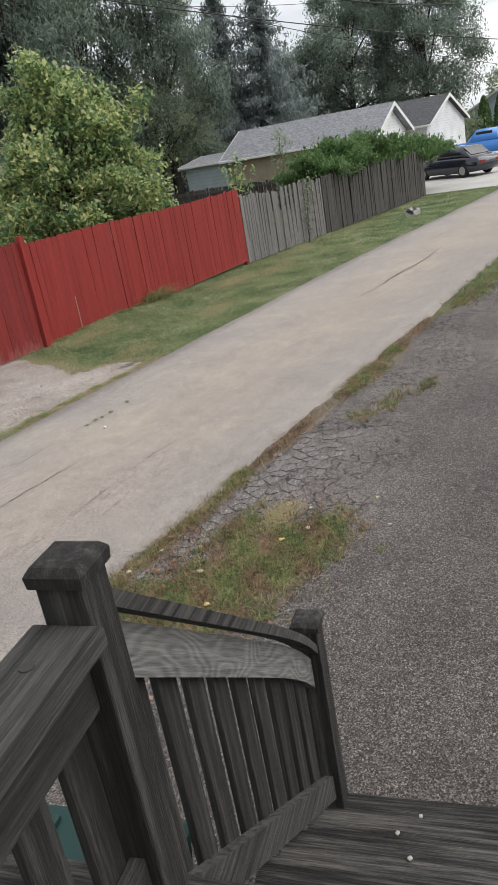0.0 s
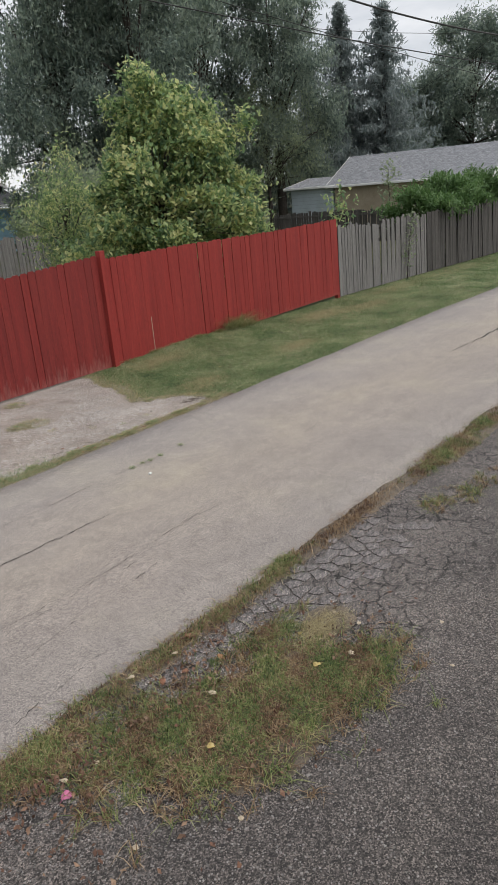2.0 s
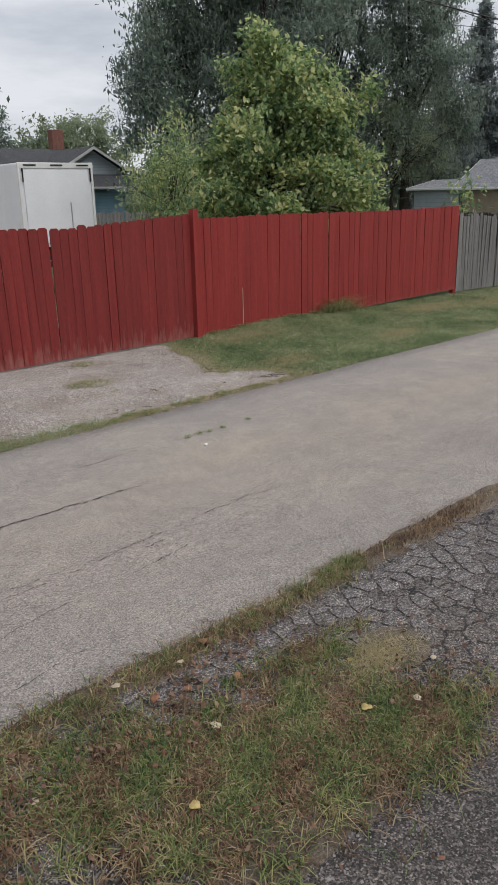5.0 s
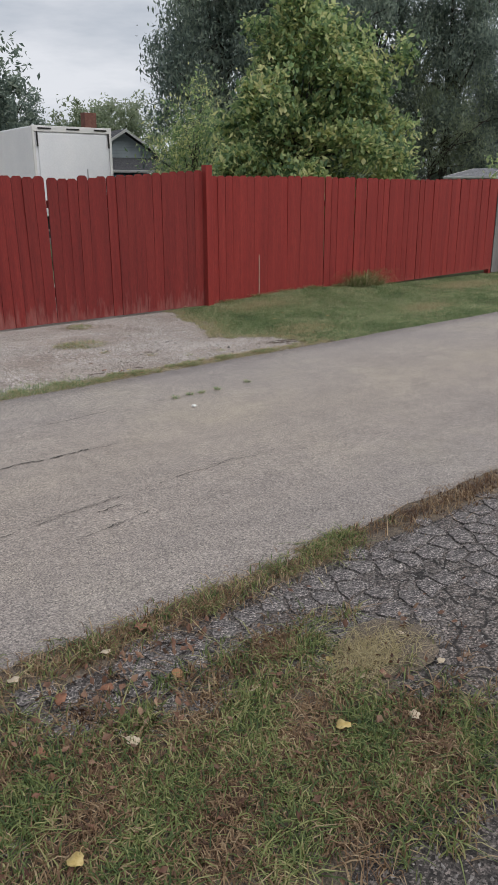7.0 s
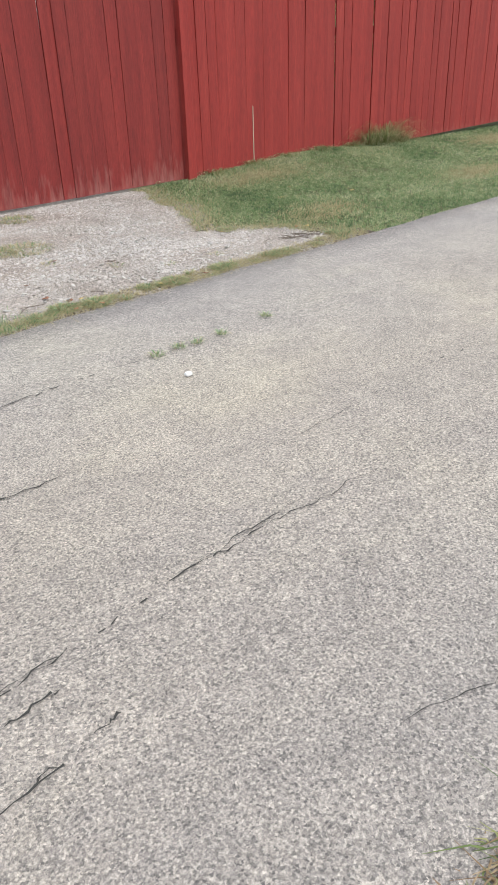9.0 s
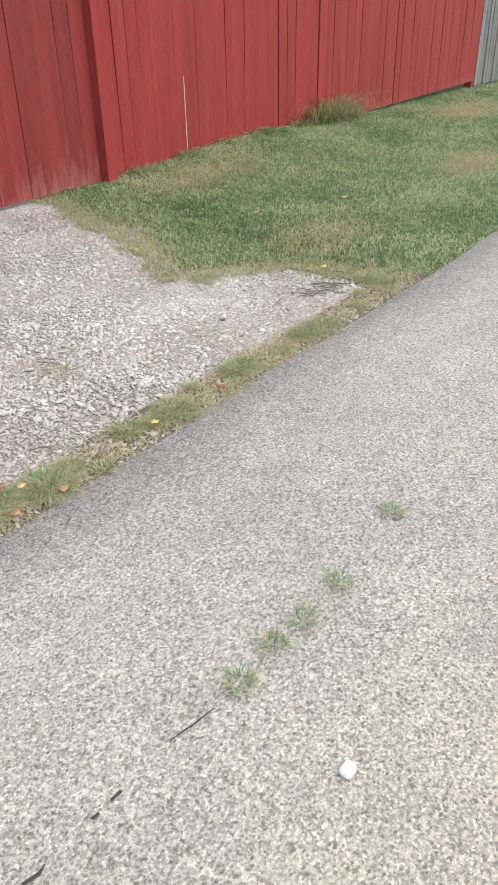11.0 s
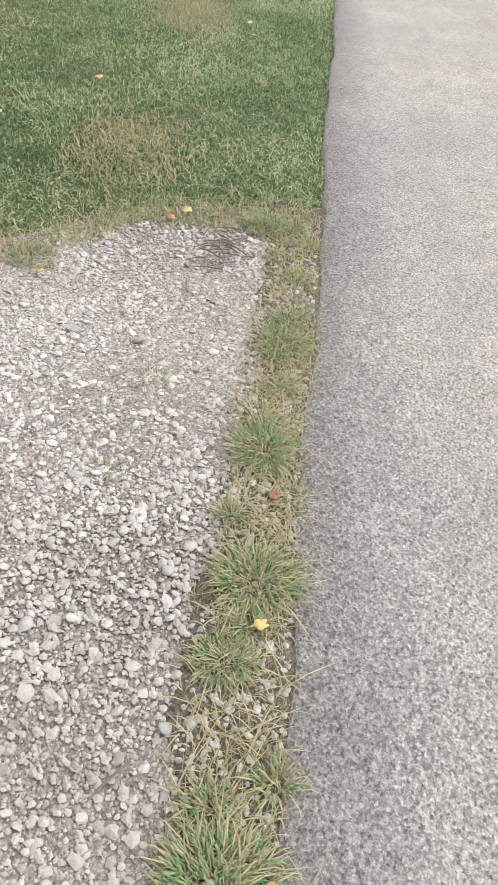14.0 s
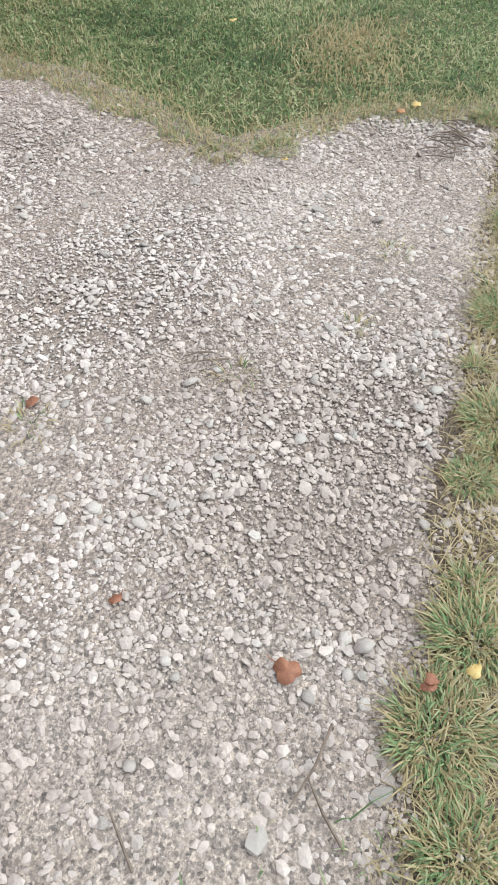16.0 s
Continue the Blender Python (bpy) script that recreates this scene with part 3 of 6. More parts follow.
def strip(name, xs, lo, hi, lift, material, skirt, cols=10, crown=0.0):
    """A sheet of paving between two wavering edges, its rim turned down."""
    xs = np.asarray(xs)
    a, b = lo(xs), hi(xs)
    z = ground_z(xs) + lift
    rows = [np.stack([xs, a - 0.02, z - skirt], 1)]
    for k in range(cols + 1):
        t = k / cols
        rows.append(np.stack([xs, a + (b - a) * t, z + crown * (1 - (2 * t - 1) ** 2)], 1))
    rows.append(np.stack([xs, b + 0.02, z - skirt], 1))
    v = np.stack(rows, 0)
    nr, nc = v.shape[:2]
    i = np.arange(nr * nc).reshape(nr, nc)
    f = np.stack([i[:-1, :-1], i[:-1, 1:], i[1:, 1:], i[1:, :-1]], -1).reshape(-1, 4)
    return raw(name, v.reshape(-1, 3), f, material, smooth=True)


gxs = np.concatenate([[-1500, -300, -80, -30], np.arange(-16, 30, 0.5), [40, 70, 120, 400, 1500]])
gys = np.concatenate([[-1500, -300, -60, -25], np.arange(-16, 14, 0.5), [20, 40, 90, 400, 1500]])
gv = np.stack(np.meshgrid(gxs, gys, indexing="ij"), -1).reshape(-1, 2)
gv = np.concatenate([gv, (ground_z(gv[:, 0]) - 0.012 + 0.008 * wobble(gv[:, 0] * 0.7 + gv[:, 1], 1.0) + bank(gv[:, 0], gv[:, 1]) * (gv[:, 1] < 0.6))[:, None]], 1)
gi = np.arange(len(gxs) * len(gys)).reshape(len(gxs), len(gys))
gf = np.stack([gi[:-1, :-1], gi[1:, :-1], gi[1:, 1:], gi[:-1, 1:]], -1).reshape(-1, 4)
tagged(raw("ground", gv, gf, M_SOIL, smooth=True), "rough turf and soil round the alley", "ground", kind="structure")

road_x = np.concatenate([np.arange(-60, -9, 1.0), np.arange(-9, 12, 0.08), np.arange(12, 120, 1.0)])
road = tagged(strip("road", road_x, near_edge, far_edge, 0.018, M_ROAD, 0.05, 12, 0.015), "narrow alley of worn pale grey asphalt", "road", kind="structure")
pad_x = np.concatenate([np.arange(-16, -9, 0.5), np.arange(-9, 4, 0.08), np.arange(4, 14, 0.5)])
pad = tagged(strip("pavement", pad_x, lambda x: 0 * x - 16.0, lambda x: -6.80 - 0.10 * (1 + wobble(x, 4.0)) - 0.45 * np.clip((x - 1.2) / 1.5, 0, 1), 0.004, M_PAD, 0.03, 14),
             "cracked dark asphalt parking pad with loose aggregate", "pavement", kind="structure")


def lawn_left(y):
    """The ragged end of the lawn against the gravel."""
    y = np.asarray(y, float)
    return np.interp(-y, (0, 0.1, 1.2, 2.05, 2.25, 2.5, 2.8, 3.2), (-0.7, -0.72, -1.05, -1.45, -1.2, -1.0, -0.85, -0.72)) + 0.06 * wobble(y * 2.6, 3.0)


drive_y = np.concatenate([np.arange(-3.06, 0.3, 0.06), np.arange(0.3, 14, 0.5)])
dv, df = [], []
for k, y in enumerate(drive_y):
    r = lawn_left(y) + 0.12 if y < 0.2 else -0.4
    for j in range(15):
        x = -9.5 + (r + 9.5) * j / 14
        dv.append((x, y, 0.003 + 0.006 * math.sin(3 * x + 2 * y) * math.sin(4 * y)))
for k in range(len(drive_y) - 1):
    for j in range(14):
        i = k * 15 + j
        df.append((i, i + 1, i + 16, i + 15))
drive = tagged(raw("gravel_drive", dv, df, M_GRAVELBED, smooth=True), "pale crushed limestone drive in front of the gate", "gravel drive", kind="structure")


# ---- fences ----
def dog_ear(w, h, t=0.019, clip=0.03):
    return prism(bmesh.new(), [(-w / 2, 0), (w / 2, 0), (w / 2, h - clip), (w / 2 - clip, h), (-w / 2 + clip, h), (-w / 2, h - clip)], t)


def board_mesh(w, h, material, name="board", clip=0.03):
    me = bpy.data.meshes.new(name)
    bm = dog_ear(w, h, 0.019, clip)
    bm.normal_update()
    bm.to_mesh(me)
    bm.free()
    me.materials.append(material)
    return me


RED_BOARDS = [board_mesh(w, 1.80, M_RED) for w in (0.139, 0.1405, 0.138)]
WORN_BOARDS = [board_mesh(w, 1.80, M_REDWORN) for w in (0.139, 0.140, 0.137)]


def red_run(parent, x0, x1, top, bottom, rng, y=0.0, meshes=RED_BOARDS):
    """Upright boards side by side from x0 to x1."""
    n = round((x1 - x0) / 0.1425)
    for k in range(n):
        x = x0 + (k + 0.5) * (x1 - x0) / n
        b, t = bottom(x), top(x) + rng.normal(0, 0.006)
        ob = new("board", meshes[int(rng.integers(3))])
        ob.parent = parent
        ob.location = (x, y + rng.normal(0, 0.0025), b)
        ob.rotation_euler = (rng.normal(0, 0.003), rng.normal(0, 0.0035), rng.normal(0, 0.012))
        ob.scale = (1, 1, (t - b) / 1.80)


def rails(parent, x0, x1, zs, material, y=0.045):
    for z in zs:
        part("rail", one_box((x1 - x0, 0.04, 0.09), ((x0 + x1) / 2, y, z), None, 0.004), material, parent)


rng = rng_of(11)
panel_edges = [(0.07, 2.44), (2.45, 4.93), (4.94, 7.48)]
for a, b in panel_edges:
    fence = empty("wooden_fence")
    red_run(fence, a, b, lambda x: 1.855 + 0.012 * math.sin(x), lambda x: gz(x) + (0.02 if x < 3.6 else 0.02 + 0.02 * (x - 3.6)), rng)
    rails(fence, a, b, (0.35, 1.45), M_RED)
    if a < 1:
        # pale strip painted as the light that shows through a gap between boards
        part("gap_light", one_box((0.012, 0.006, 0.62), (1.0, -0.004, 0.40), None, 0.002), M_GAPLIGHT, fence, "pale painted strip for light through a gap between boards")
    tagged(fence, "red painted wooden fence panel of dog-eared boards", "fence", "red alley fence")
gate = empty("fence_gate")
red_run(gate, -2.48, -0.10, lambda x: 1.80 + 0.13 * (max(0, (x + 2.48) / 2.4)) ** 1.2, lambda x: 0.03, rng, -0.02, WORN_BOARDS)
rails(gate, -2.48, -0.10, (0.4, 1.5), M_RED, 0.03)
part("brace", one_box((2.7, 0.035, 0.09), (0, 0, 0), pose(-1.29, 0.03, 0.95, 0, -24, 0), 0.004), M_RED, gate)
tagged(gate, "closed red wooden gate leaf with boards worn pale at the foot", "gate", "red alley fence")
gate2 = empty("fence_gate")
red_run(gate2, -5.05, -2.49, lambda x: 1.81 + 0.03 * math.sin(1.3 * x), lambda x: 0.03, rng, -0.03, WORN_BOARDS)
rails(gate2, -5.05, -2.49, (0.4, 1.5), M_RED, 0.02)
gate2.rotation_euler, gate2.location = (0, -0.014, 0), (0, 0, 0.04)
tagged(gate2, "closed red wooden gate leaf beside a narrow gap", "gate", "red alley fence")
for a, b in ((-7.6, -5.2), (-10.0, -7.62)):
    fence = empty("wooden_fence")
    red_run(fence, a, b, lambda x: 1.82, lambda x: 0.03, rng, -0.02)
    rails(fence, a, b, (0.4, 1.5), M_RED, 0.03)
    tagged(fence, "red painted wooden fence panel of dog-eared boards", "fence", "red alley fence")
for x, h in ((-0.02, 2.02), (-5.12, 1.95), (7.52, 1.72)):
    bm = one_box((0.11, 0.11, h), (0, 0, h / 2), None, 0.006)
    p = part("fence_post", bm, M_RED)
    p.location = (x, -0.035 if x < 7 else 0.09, gz(x) - 0.02)
    tagged(p, "square red painted fence post", "post", "red alley fence")

GREY = {}
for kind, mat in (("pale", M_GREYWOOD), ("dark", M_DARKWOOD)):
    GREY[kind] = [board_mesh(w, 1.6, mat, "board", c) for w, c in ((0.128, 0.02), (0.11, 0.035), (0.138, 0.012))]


def grey_fence(x0, x1, kind, label, height, y=0.03):
    top = empty("wooden_fence")
    x = x0
    while x < x1:
        me = GREY[kind][int(rng.integers(3))]
        ob = new("board", me)
        ob.parent = top
        h = height + rng.normal(0, 0.035) + 0.03 * math.sin(x * 1.9)
        ob.location = (x + 0.06, y + rng.normal(0, 0.008), gz(x) + 0.02)
        ob.rotation_euler = (rng.normal(0, 0.012), rng.normal(0, 0.007), rng.normal(0, 0.03))
        ob.scale = (1, 1, h / 1.6)
        x += 0.109 + rng.uniform(0, 0.008)
    for z in (0.35, 1.2):
        part("rail", one_box((x1 - x0, 0.04, 0.09), ((x0 + x1) / 2, y + 0.05, z + gz((x0 + x1) / 2)), None, 0.004), M_DARKWOOD, top)
    return tagged(top, label, "fence", "grey alley fence")


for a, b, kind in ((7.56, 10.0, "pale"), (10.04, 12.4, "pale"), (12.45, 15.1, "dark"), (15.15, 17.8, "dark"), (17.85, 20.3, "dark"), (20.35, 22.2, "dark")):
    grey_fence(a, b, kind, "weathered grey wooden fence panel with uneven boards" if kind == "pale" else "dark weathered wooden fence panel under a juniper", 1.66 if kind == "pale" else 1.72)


def back_fence(p0, p1, height, label, mat_kind="pale", step=0.15):
    top = empty("back_fence")
    a, b = Vector(p0), Vector(p1)
    n = int((b - a).length / step)
    ang = math.atan2(b.y - a.y, b.x - a.x)
    for k in range(n):
        p = a.lerp(b, (k + 0.5) / n)
        ob = new("board", GREY[mat_kind][int(rng.integers(3))])
        ob.parent = top
        ob.location = (p.x, p.y, gz(p.x))
        ob.rotation_euler = (0, rng.normal(0, 0.01), ang)
        ob.scale = (1.05, 1, (height + rng.normal(0, 0.03)) / 1.6)
    for z in (0.4, height - 0.4):
        m = pose((a.x + b.x) / 2, (a.y + b.y) / 2, z, 0, 0, math.degrees(ang))
        part("rail", one_box(((b - a).length, 0.04, 0.09), (0, 0.05, 0), m, 0.004), M_DARKWOOD, top)
    return tagged(top, label, "fence")


back_fence((3.5, 15.0, 0), (16.0, 14.0, 0), 1.75, "grey wooden back yard fence behind the trees")
back_fence((24.0, 1.0, 0), (24.0, 14.0, 0), 1.45, "dark picket fence in front of the garage", "dark")


# ---- buildings ----
def gable_house(name, x0, x1, y0, y1, eave, ridge, wall_mat, roof_mat, label, over=0.35, base=-0.1, category="house", along="y", end_mat=None):
    """Walls with thickness, a two-sided roof with its ridge along y (or x), white fascia."""
    top = empty(name)
    if along == "x":
        turn = pose(0, 0, 0, 0, 0, 90)
        xs, ys = (x0, x1), (y0, y1)
        x0, x1, y0, y1 = y0, y1, -xs[1], -xs[0]
    else:
        turn = Matrix()
    t = 0.2
    w, xm = x1 - x0, (x0 + x1) / 2
    for x in (x0, x1 - t):
        part("wall", one_box((t, y1 - y0, eave - base), (x + t / 2, (y0 + y1) / 2, (eave + base) / 2), turn), wall_mat, top)
    for y in (y0, y1 - t):
        bm = prism(bmesh.new(), [(x0 + t + 0.003, base), (x1 - t - 0.003, base), (x1 - t - 0.003, eave), (xm, ridge - 0.06), (x0 + t + 0.003, eave)], t, turn @ pose(0, y, 0))
        part("gable_wall", bm, end_mat or wall_mat, top)
    sl = (ridge - eave) / (w / 2)
    for s in (-1, 1):
        xe = xm + s * (w / 2 + over)
        ze = eave - sl * over
        bm = bmesh.new()
        lo = [(xm, ridge), (xe, ze), (xe, ze + 0.09), (xm, ridge + 0.09)]
        if s > 0:
            lo = lo[::-1]
        prism(bm, lo, y1 - y0 + 2 * over, turn @ pose(0, y0 - over, 0))
        roof = part("roof", bm, roof_mat, top)
        part("gutter", one_box((0.1, y1 - y0 + 2 * over, 0.12), (xe + s * 0.05, (y0 + y1) / 2, ze + 0.02), turn, 0.02), M_TRIM, roof)
        for y in (y0 - over - 0.03, y1 + over):
            bm = prism(bmesh.new(), [(xm, ridge - 0.10), (xe, ze - 0.10), (xe, ze + 0.10), (xm, ridge + 0.10)][::s], 0.03, turn @ pose(0, y, 0))
            part("fascia", bm, M_TRIM, roof)
    return tagged(top, label, category)


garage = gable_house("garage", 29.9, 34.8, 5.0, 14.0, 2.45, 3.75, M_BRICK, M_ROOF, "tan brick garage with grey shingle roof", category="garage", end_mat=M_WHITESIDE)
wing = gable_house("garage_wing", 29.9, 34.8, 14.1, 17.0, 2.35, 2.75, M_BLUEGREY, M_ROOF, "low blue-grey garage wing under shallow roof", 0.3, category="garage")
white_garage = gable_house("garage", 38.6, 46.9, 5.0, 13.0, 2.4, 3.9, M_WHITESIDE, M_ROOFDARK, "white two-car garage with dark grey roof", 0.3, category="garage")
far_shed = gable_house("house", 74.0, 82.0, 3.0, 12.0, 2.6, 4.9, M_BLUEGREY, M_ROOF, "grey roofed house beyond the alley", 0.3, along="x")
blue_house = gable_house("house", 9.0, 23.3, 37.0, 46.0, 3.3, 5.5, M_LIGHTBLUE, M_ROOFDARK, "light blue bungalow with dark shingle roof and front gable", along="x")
part("porch_wall", one_box((5.0, 2.2, 2.75), (20.9, 35.9, 1.28), None), M_LIGHTBLUE, blue_house, "light blue clapboard porch wall")
porch_roof = part("porch_roof", prism(bmesh.new(), [(34.4, 2.82), (37.3, 4.05), (37.3, 4.15), (34.4, 2.92)], 6.0, pose(24.0, 0, 0, 0, 0, 90)), M_ROOFDARK, blue_house)
part("gutter", one_box((6.0, 0.12, 0.16), (21.0, 34.34, 2.87), None, 0.02), M_TRIM, porch_roof)
part("gable_wall", prism(bmesh.new(), [(18.9, 3.5), (23.3, 3.5), (23.3, 4.1), (21.1, 5.3), (18.9, 4.1)], 0.2, pose(0, 36.4, 0)), M_BLUEGREY, blue_house)
for s in (-1, 1):
    xe, ze = 21.1 + s * 2.75, 3.92
    gable_roof = part("gable_roof", prism(bmesh.new(), [(21.1, 5.4), (xe, ze), (xe, ze + 0.09), (21.1, 5.49)][::-s], 5.0, pose(0, 36.05, 0)), M_ROOFDARK, blue_house)
    part("fascia", prism(bmesh.new(), [(21.1, 5.32), (xe, ze - 0.08), (xe, ze + 0.1), (21.1, 5.5)][::s], 0.03, pose(0, 36.01, 0)), M_TRIM, gable_roof)
chimney = part("chimney", one_box((0.9, 0.6, 2.0), (21.8, 42.0, 5.9), None, 0.01), M_CHIMNEY, blue_house, "weathered red brick chimney")
cream_house = gable_house("house", -4.5, 4.6, 18.5, 30.0, 3.4, 6.6, M_CREAM, M_ROOFDARK, "cream sided house with white fascia", 0.3)
tagged(raw("driveway", [(22.6, -3.05, gz(23) + 0.0), (48, -3.05, gz(48) + 0.0), (48, 5, gz(48) + 0.0), (22.6, 5, gz(23) + 0.0)], [(0, 1, 2, 3)], M_CONCRETE), "pale concrete driveway apron", "driveway", kind="structure")


# ---- box truck behind the fence ----
def box_truck():
    top = empty("box_truck", pose(0.72, 7.0, 0, 0, 0, -4))
    body = part("box", one_box((1.85, 5.2, 1.85), (0.93, 2.6, 2.06), None, 0.03), M_WHITE, top)
    part("door", one_box((1.62, 0.03, 1.62), (0.93, -0.012, 2.03), None, 0.01), M_WHITE, body)
    for x in (0.03, 1.82):
        part("corner_post", one_box((0.06, 0.05, 1.87), (x, -0.01, 2.06), None, 0.008), M_TRIM, body)
    part("header", one_box((1.85, 0.05, 0.12), (0.93, -0.012, 2.93), None, 0.008), M_TRIM, body)
    for x in (0.28, 0.93, 1.58):
        part("marker_light", one_box((0.3, 0.02, 0.03), (x, -0.045, 2.935), None, 0.006), M_RUBBER, body, "dark marker light strip")
    for x in (0.10, 1.77):
        part("hinge_bar", one_box((0.03, 0.02, 0.3), (x, -0.045, 2.72), None, 0.004), M_RUBBER, body)
    part("lock_bar", one_box((0.02, 0.02, 0.75), (1.22, -0.035, 1.75), None, 0.006), M_CHROME, body)
    part("bumper", one_box((1.8, 0.1, 0.14), (0.93, 0.0, 0.75), None, 0.01), M_RUBBER, top)
    part("chassis", one_box((1.0, 6.2, 0.22), (0.93, 3.2, 0.95), None, 0.01), M_RUBBER, top)
    cab = part("cab", one_box((1.8, 1.6, 1.5), (0.93, 6.1, 1.5), None, 0.15), M_WHITE, top)
    part("windscreen", one_box((1.5, 0.05, 0.6), (0.93, 6.9, 1.85), None, 0.02), M_GLASS, cab)
    for x in (0.12, 1.74):
        for y in (1.4, 6.0):
            bm = tube(bmesh.new(), [(x - 0.12, y, 0.42), (x + 0.12, y, 0.42)], [0.42, 0.42], 20)
            wheel = part("wheel", bm, M_RUBBER, top)
            part("rim", tube(bmesh.new(), [(x - 0.13, y, 0.42), (x + 0.13, y, 0.42)], [0.22, 0.22], 16), M_CHROME, wheel)
    return tagged(top, "white box truck parked behind the red fence", "truck")


box_truck()


# ---- trees ----
def cone_lobes(rng, centre, r0, r1, z0, z1, n, lobe, count):
    """Sprays of foliage round a trunk, widest low down; the leader stands alone at the top."""
    out = []
    for k in range(n):
        t = ((k + rng.uniform(0, 1)) / n) ** 1.15
        env = (r0 + (r1 - r0) * t) * (0.8 + 0.2 * min(1, t / 0.12)) * rng.uniform(0.85, 1.12)
        a = k * 2.4 + rng.normal(0, 0.4)
        d = env * rng.choice((1.0, 0.95, 0.8, 0.55))
        r = lobe * rng.uniform(0.6, 1.3) * (1 - 0.4 * t)
        out.append(((centre[0] + d * math.cos(a), max(centre[1] + d * math.sin(a), 0.75), z0 + (z1 - z0) * t), (r, r, r * 0.6), count))
    return out


tree("maple", (4.7, 3.2, -0.05), 5.5, (4.7, 3.0, 2.3), (1.3, 1.3, 1.5), M_MAPLE, "young maple with green and yellowing leaves behind the fence", 21, 0.125, 110, 36, 0.155, 0.09, 60, 0.62, 0.25,
     extra=cone_lobes(rng_of(211), (4.95, 3.0), 2.6, 0.8, 0.9, 4.95, 170, 0.32, 8) + [((4.2, 2.8, 5.2), (0.3, 0.3, 0.35), 12), ((5.9, 1.3, 4.1), (0.12, 0.12, 0.35), 6), ((3.1, 2.0, 3.5), (0.2, 0.2, 0.35), 8)])
tree("shrub", (4.7, 6.8, -0.05), 4, (4.7, 6.6, 2.2), (1.0, 0.9, 1.8), M_MAPLE, "straggly pale green shrub beside the truck", 22, 0.11, 260, 26, 0.22, 0.05, 14, 0.4)
tree("shrub", (8.3, 10.5, -0.05), 4, (8.3, 10.4, 2.2), (1.25, 1.4, 2.1), M_GREYLEAF, "loose grey-green shrub in the yard", 23, 0.13, 300, 26, 0.25, 0.05, 14, 0.4)
for k, (x, y, r, h) in enumerate(((19.9, 25.0, 4.6, 17), (22.6, 21.4, 4.6, 18), (30.0, 23.6, 4.8, 18), (34.5, 21.0, 4.2, 17), (24.8, 24.5, 4.5, 18))):
    tree("big_tree", (x, y, -0.1), h, (x, y, h * 0.5), (r * 0.4, r * 0.4, h * 0.3), M_DARKLEAF, "tall dark willow-like tree with hanging foliage", 31 + k, 0.27, 60, 64, 0.46, 0.30, 22, 0.36, 0.6,
         extra=lobed(rng_of(310 + k), (x, y), r * 1.0, h * 0.14, h, 50, 1.15, 14))
tree("garden_tree", (32.5, 20.5, -0.2), 8, (32.5, 20.5, 5.0), (3.2, 3.2, 3.6), M_GREYLEAF, "drooping grey-green tree in the back garden", 41, 0.15, 420, 46, 0.34, 0.14, 16, 0.35, 0.6)


def spruce(x, y, h, r, seed, label):
    rg = rng_of(seed)
    top = empty("spruce", pose(x, y, gz(x)))
    part("trunk", tube(bmesh.new(), [(0, 0, -0.1), (0, 0, h * 0.5), (0, 0, h)], [0.28, 0.16, 0.02]), M_BARK, top)
    pts = [np.stack([rg.normal(0, 0.2, 900), rg.normal(0, 0.2, 900), rg.uniform(0.05, 0.97, 900) * h], 1)]
    z = h * 0.06
    while z < h * 0.985:
        t = 1 - z / h
        n = int(5 + 9 * t)
        for a in rg.uniform(0, 2 * np.pi, n):
            ln = r * t ** 0.8 * rg.uniform(0.6, 1.2)
            m = int(6 + 26 * ln / r)
            s = rg.uniform(0.08, 1, m)
            w = 0.13 * ln * (1 - s) + 0.12
            px = np.cos(a) * s * ln + rg.normal(0, 1, m) * w * 0.7
            py = np.sin(a) * s * ln + rg.normal(0, 1, m) * w * 0.7
            pz = z - 0.32 * s * ln + 0.22 * ln * s ** 3 - np.abs(rg.normal(0, 0.10, m)) * (0.6 + t)
            pts.append(np.stack([px, py, pz], 1))
        z += 0.26 + 0.2 * t
    pts = np.concatenate(pts)
    pts = np.repeat(pts, 3, 0) + rg.normal(0, 0.12, (len(pts) * 3, 3))
    v, f = leaf_cloud(pts, None, 0.42, rg, 0.27, 0.35)
    raw("crown", v, f, M_SPRUCE, top)
    return tagged(top, label, "tree")


spruce(42.4, 20.8, 14.4, 5.2, 51, "tall blue-grey spruce with drooping branches")
spruce(43.8, 18.2, 14.2, 6.0, 52, "tall blue-grey spruce with drooping branches")
spruce(40.5, 22.5, 11.5, 3.4, 53, "blue-grey spruce behind the garage")
for k, (x, y, h, r) in enumerate(((65.0, 20.5, 15, 5.0), (67.5, 14.0, 16, 5.5), (64.0, 25.5, 10, 4.0))):
    tree("street_tree", (x, y, -0.2), h, (x, y, h * 0.6), (r, r, h * 0.4), M_DARKLEAF, "broad airy tree behind the garages", 61 + k, 0.30, 60, 50, 0.5, 0.3, 24, 0.4, 0.4, extra=lobed(rng_of(330 + k), (x, y), r, h * 0.2, h, 46, 1.5, 20))
for k, (x, y, h, r) in enumerate(((80, 6, 8, 5), (84, -3, 7, 5), (88, -12, 8, 6), (20, 52, 9, 4.5), (12, 46, 8, 5), (5, 42, 8, 5), (-6, 44, 9, 5), (8.2, 31.5, 10.5, 3.3), (13, 53, 9.0, 4.5), (-14, 36, 9, 5), (28, 50, 9, 5))):
    tree("distant_tree", (x, y, -0.2), h, (x, y, h * 0.58), (r, r, h * 0.42), M_DARKLEAF if k % 2 else M_GREYLEAF, "rounded green tree in the distance", 71 + k, 0.28, 420, 40, 0.32, 0.25, 10, 0.6)

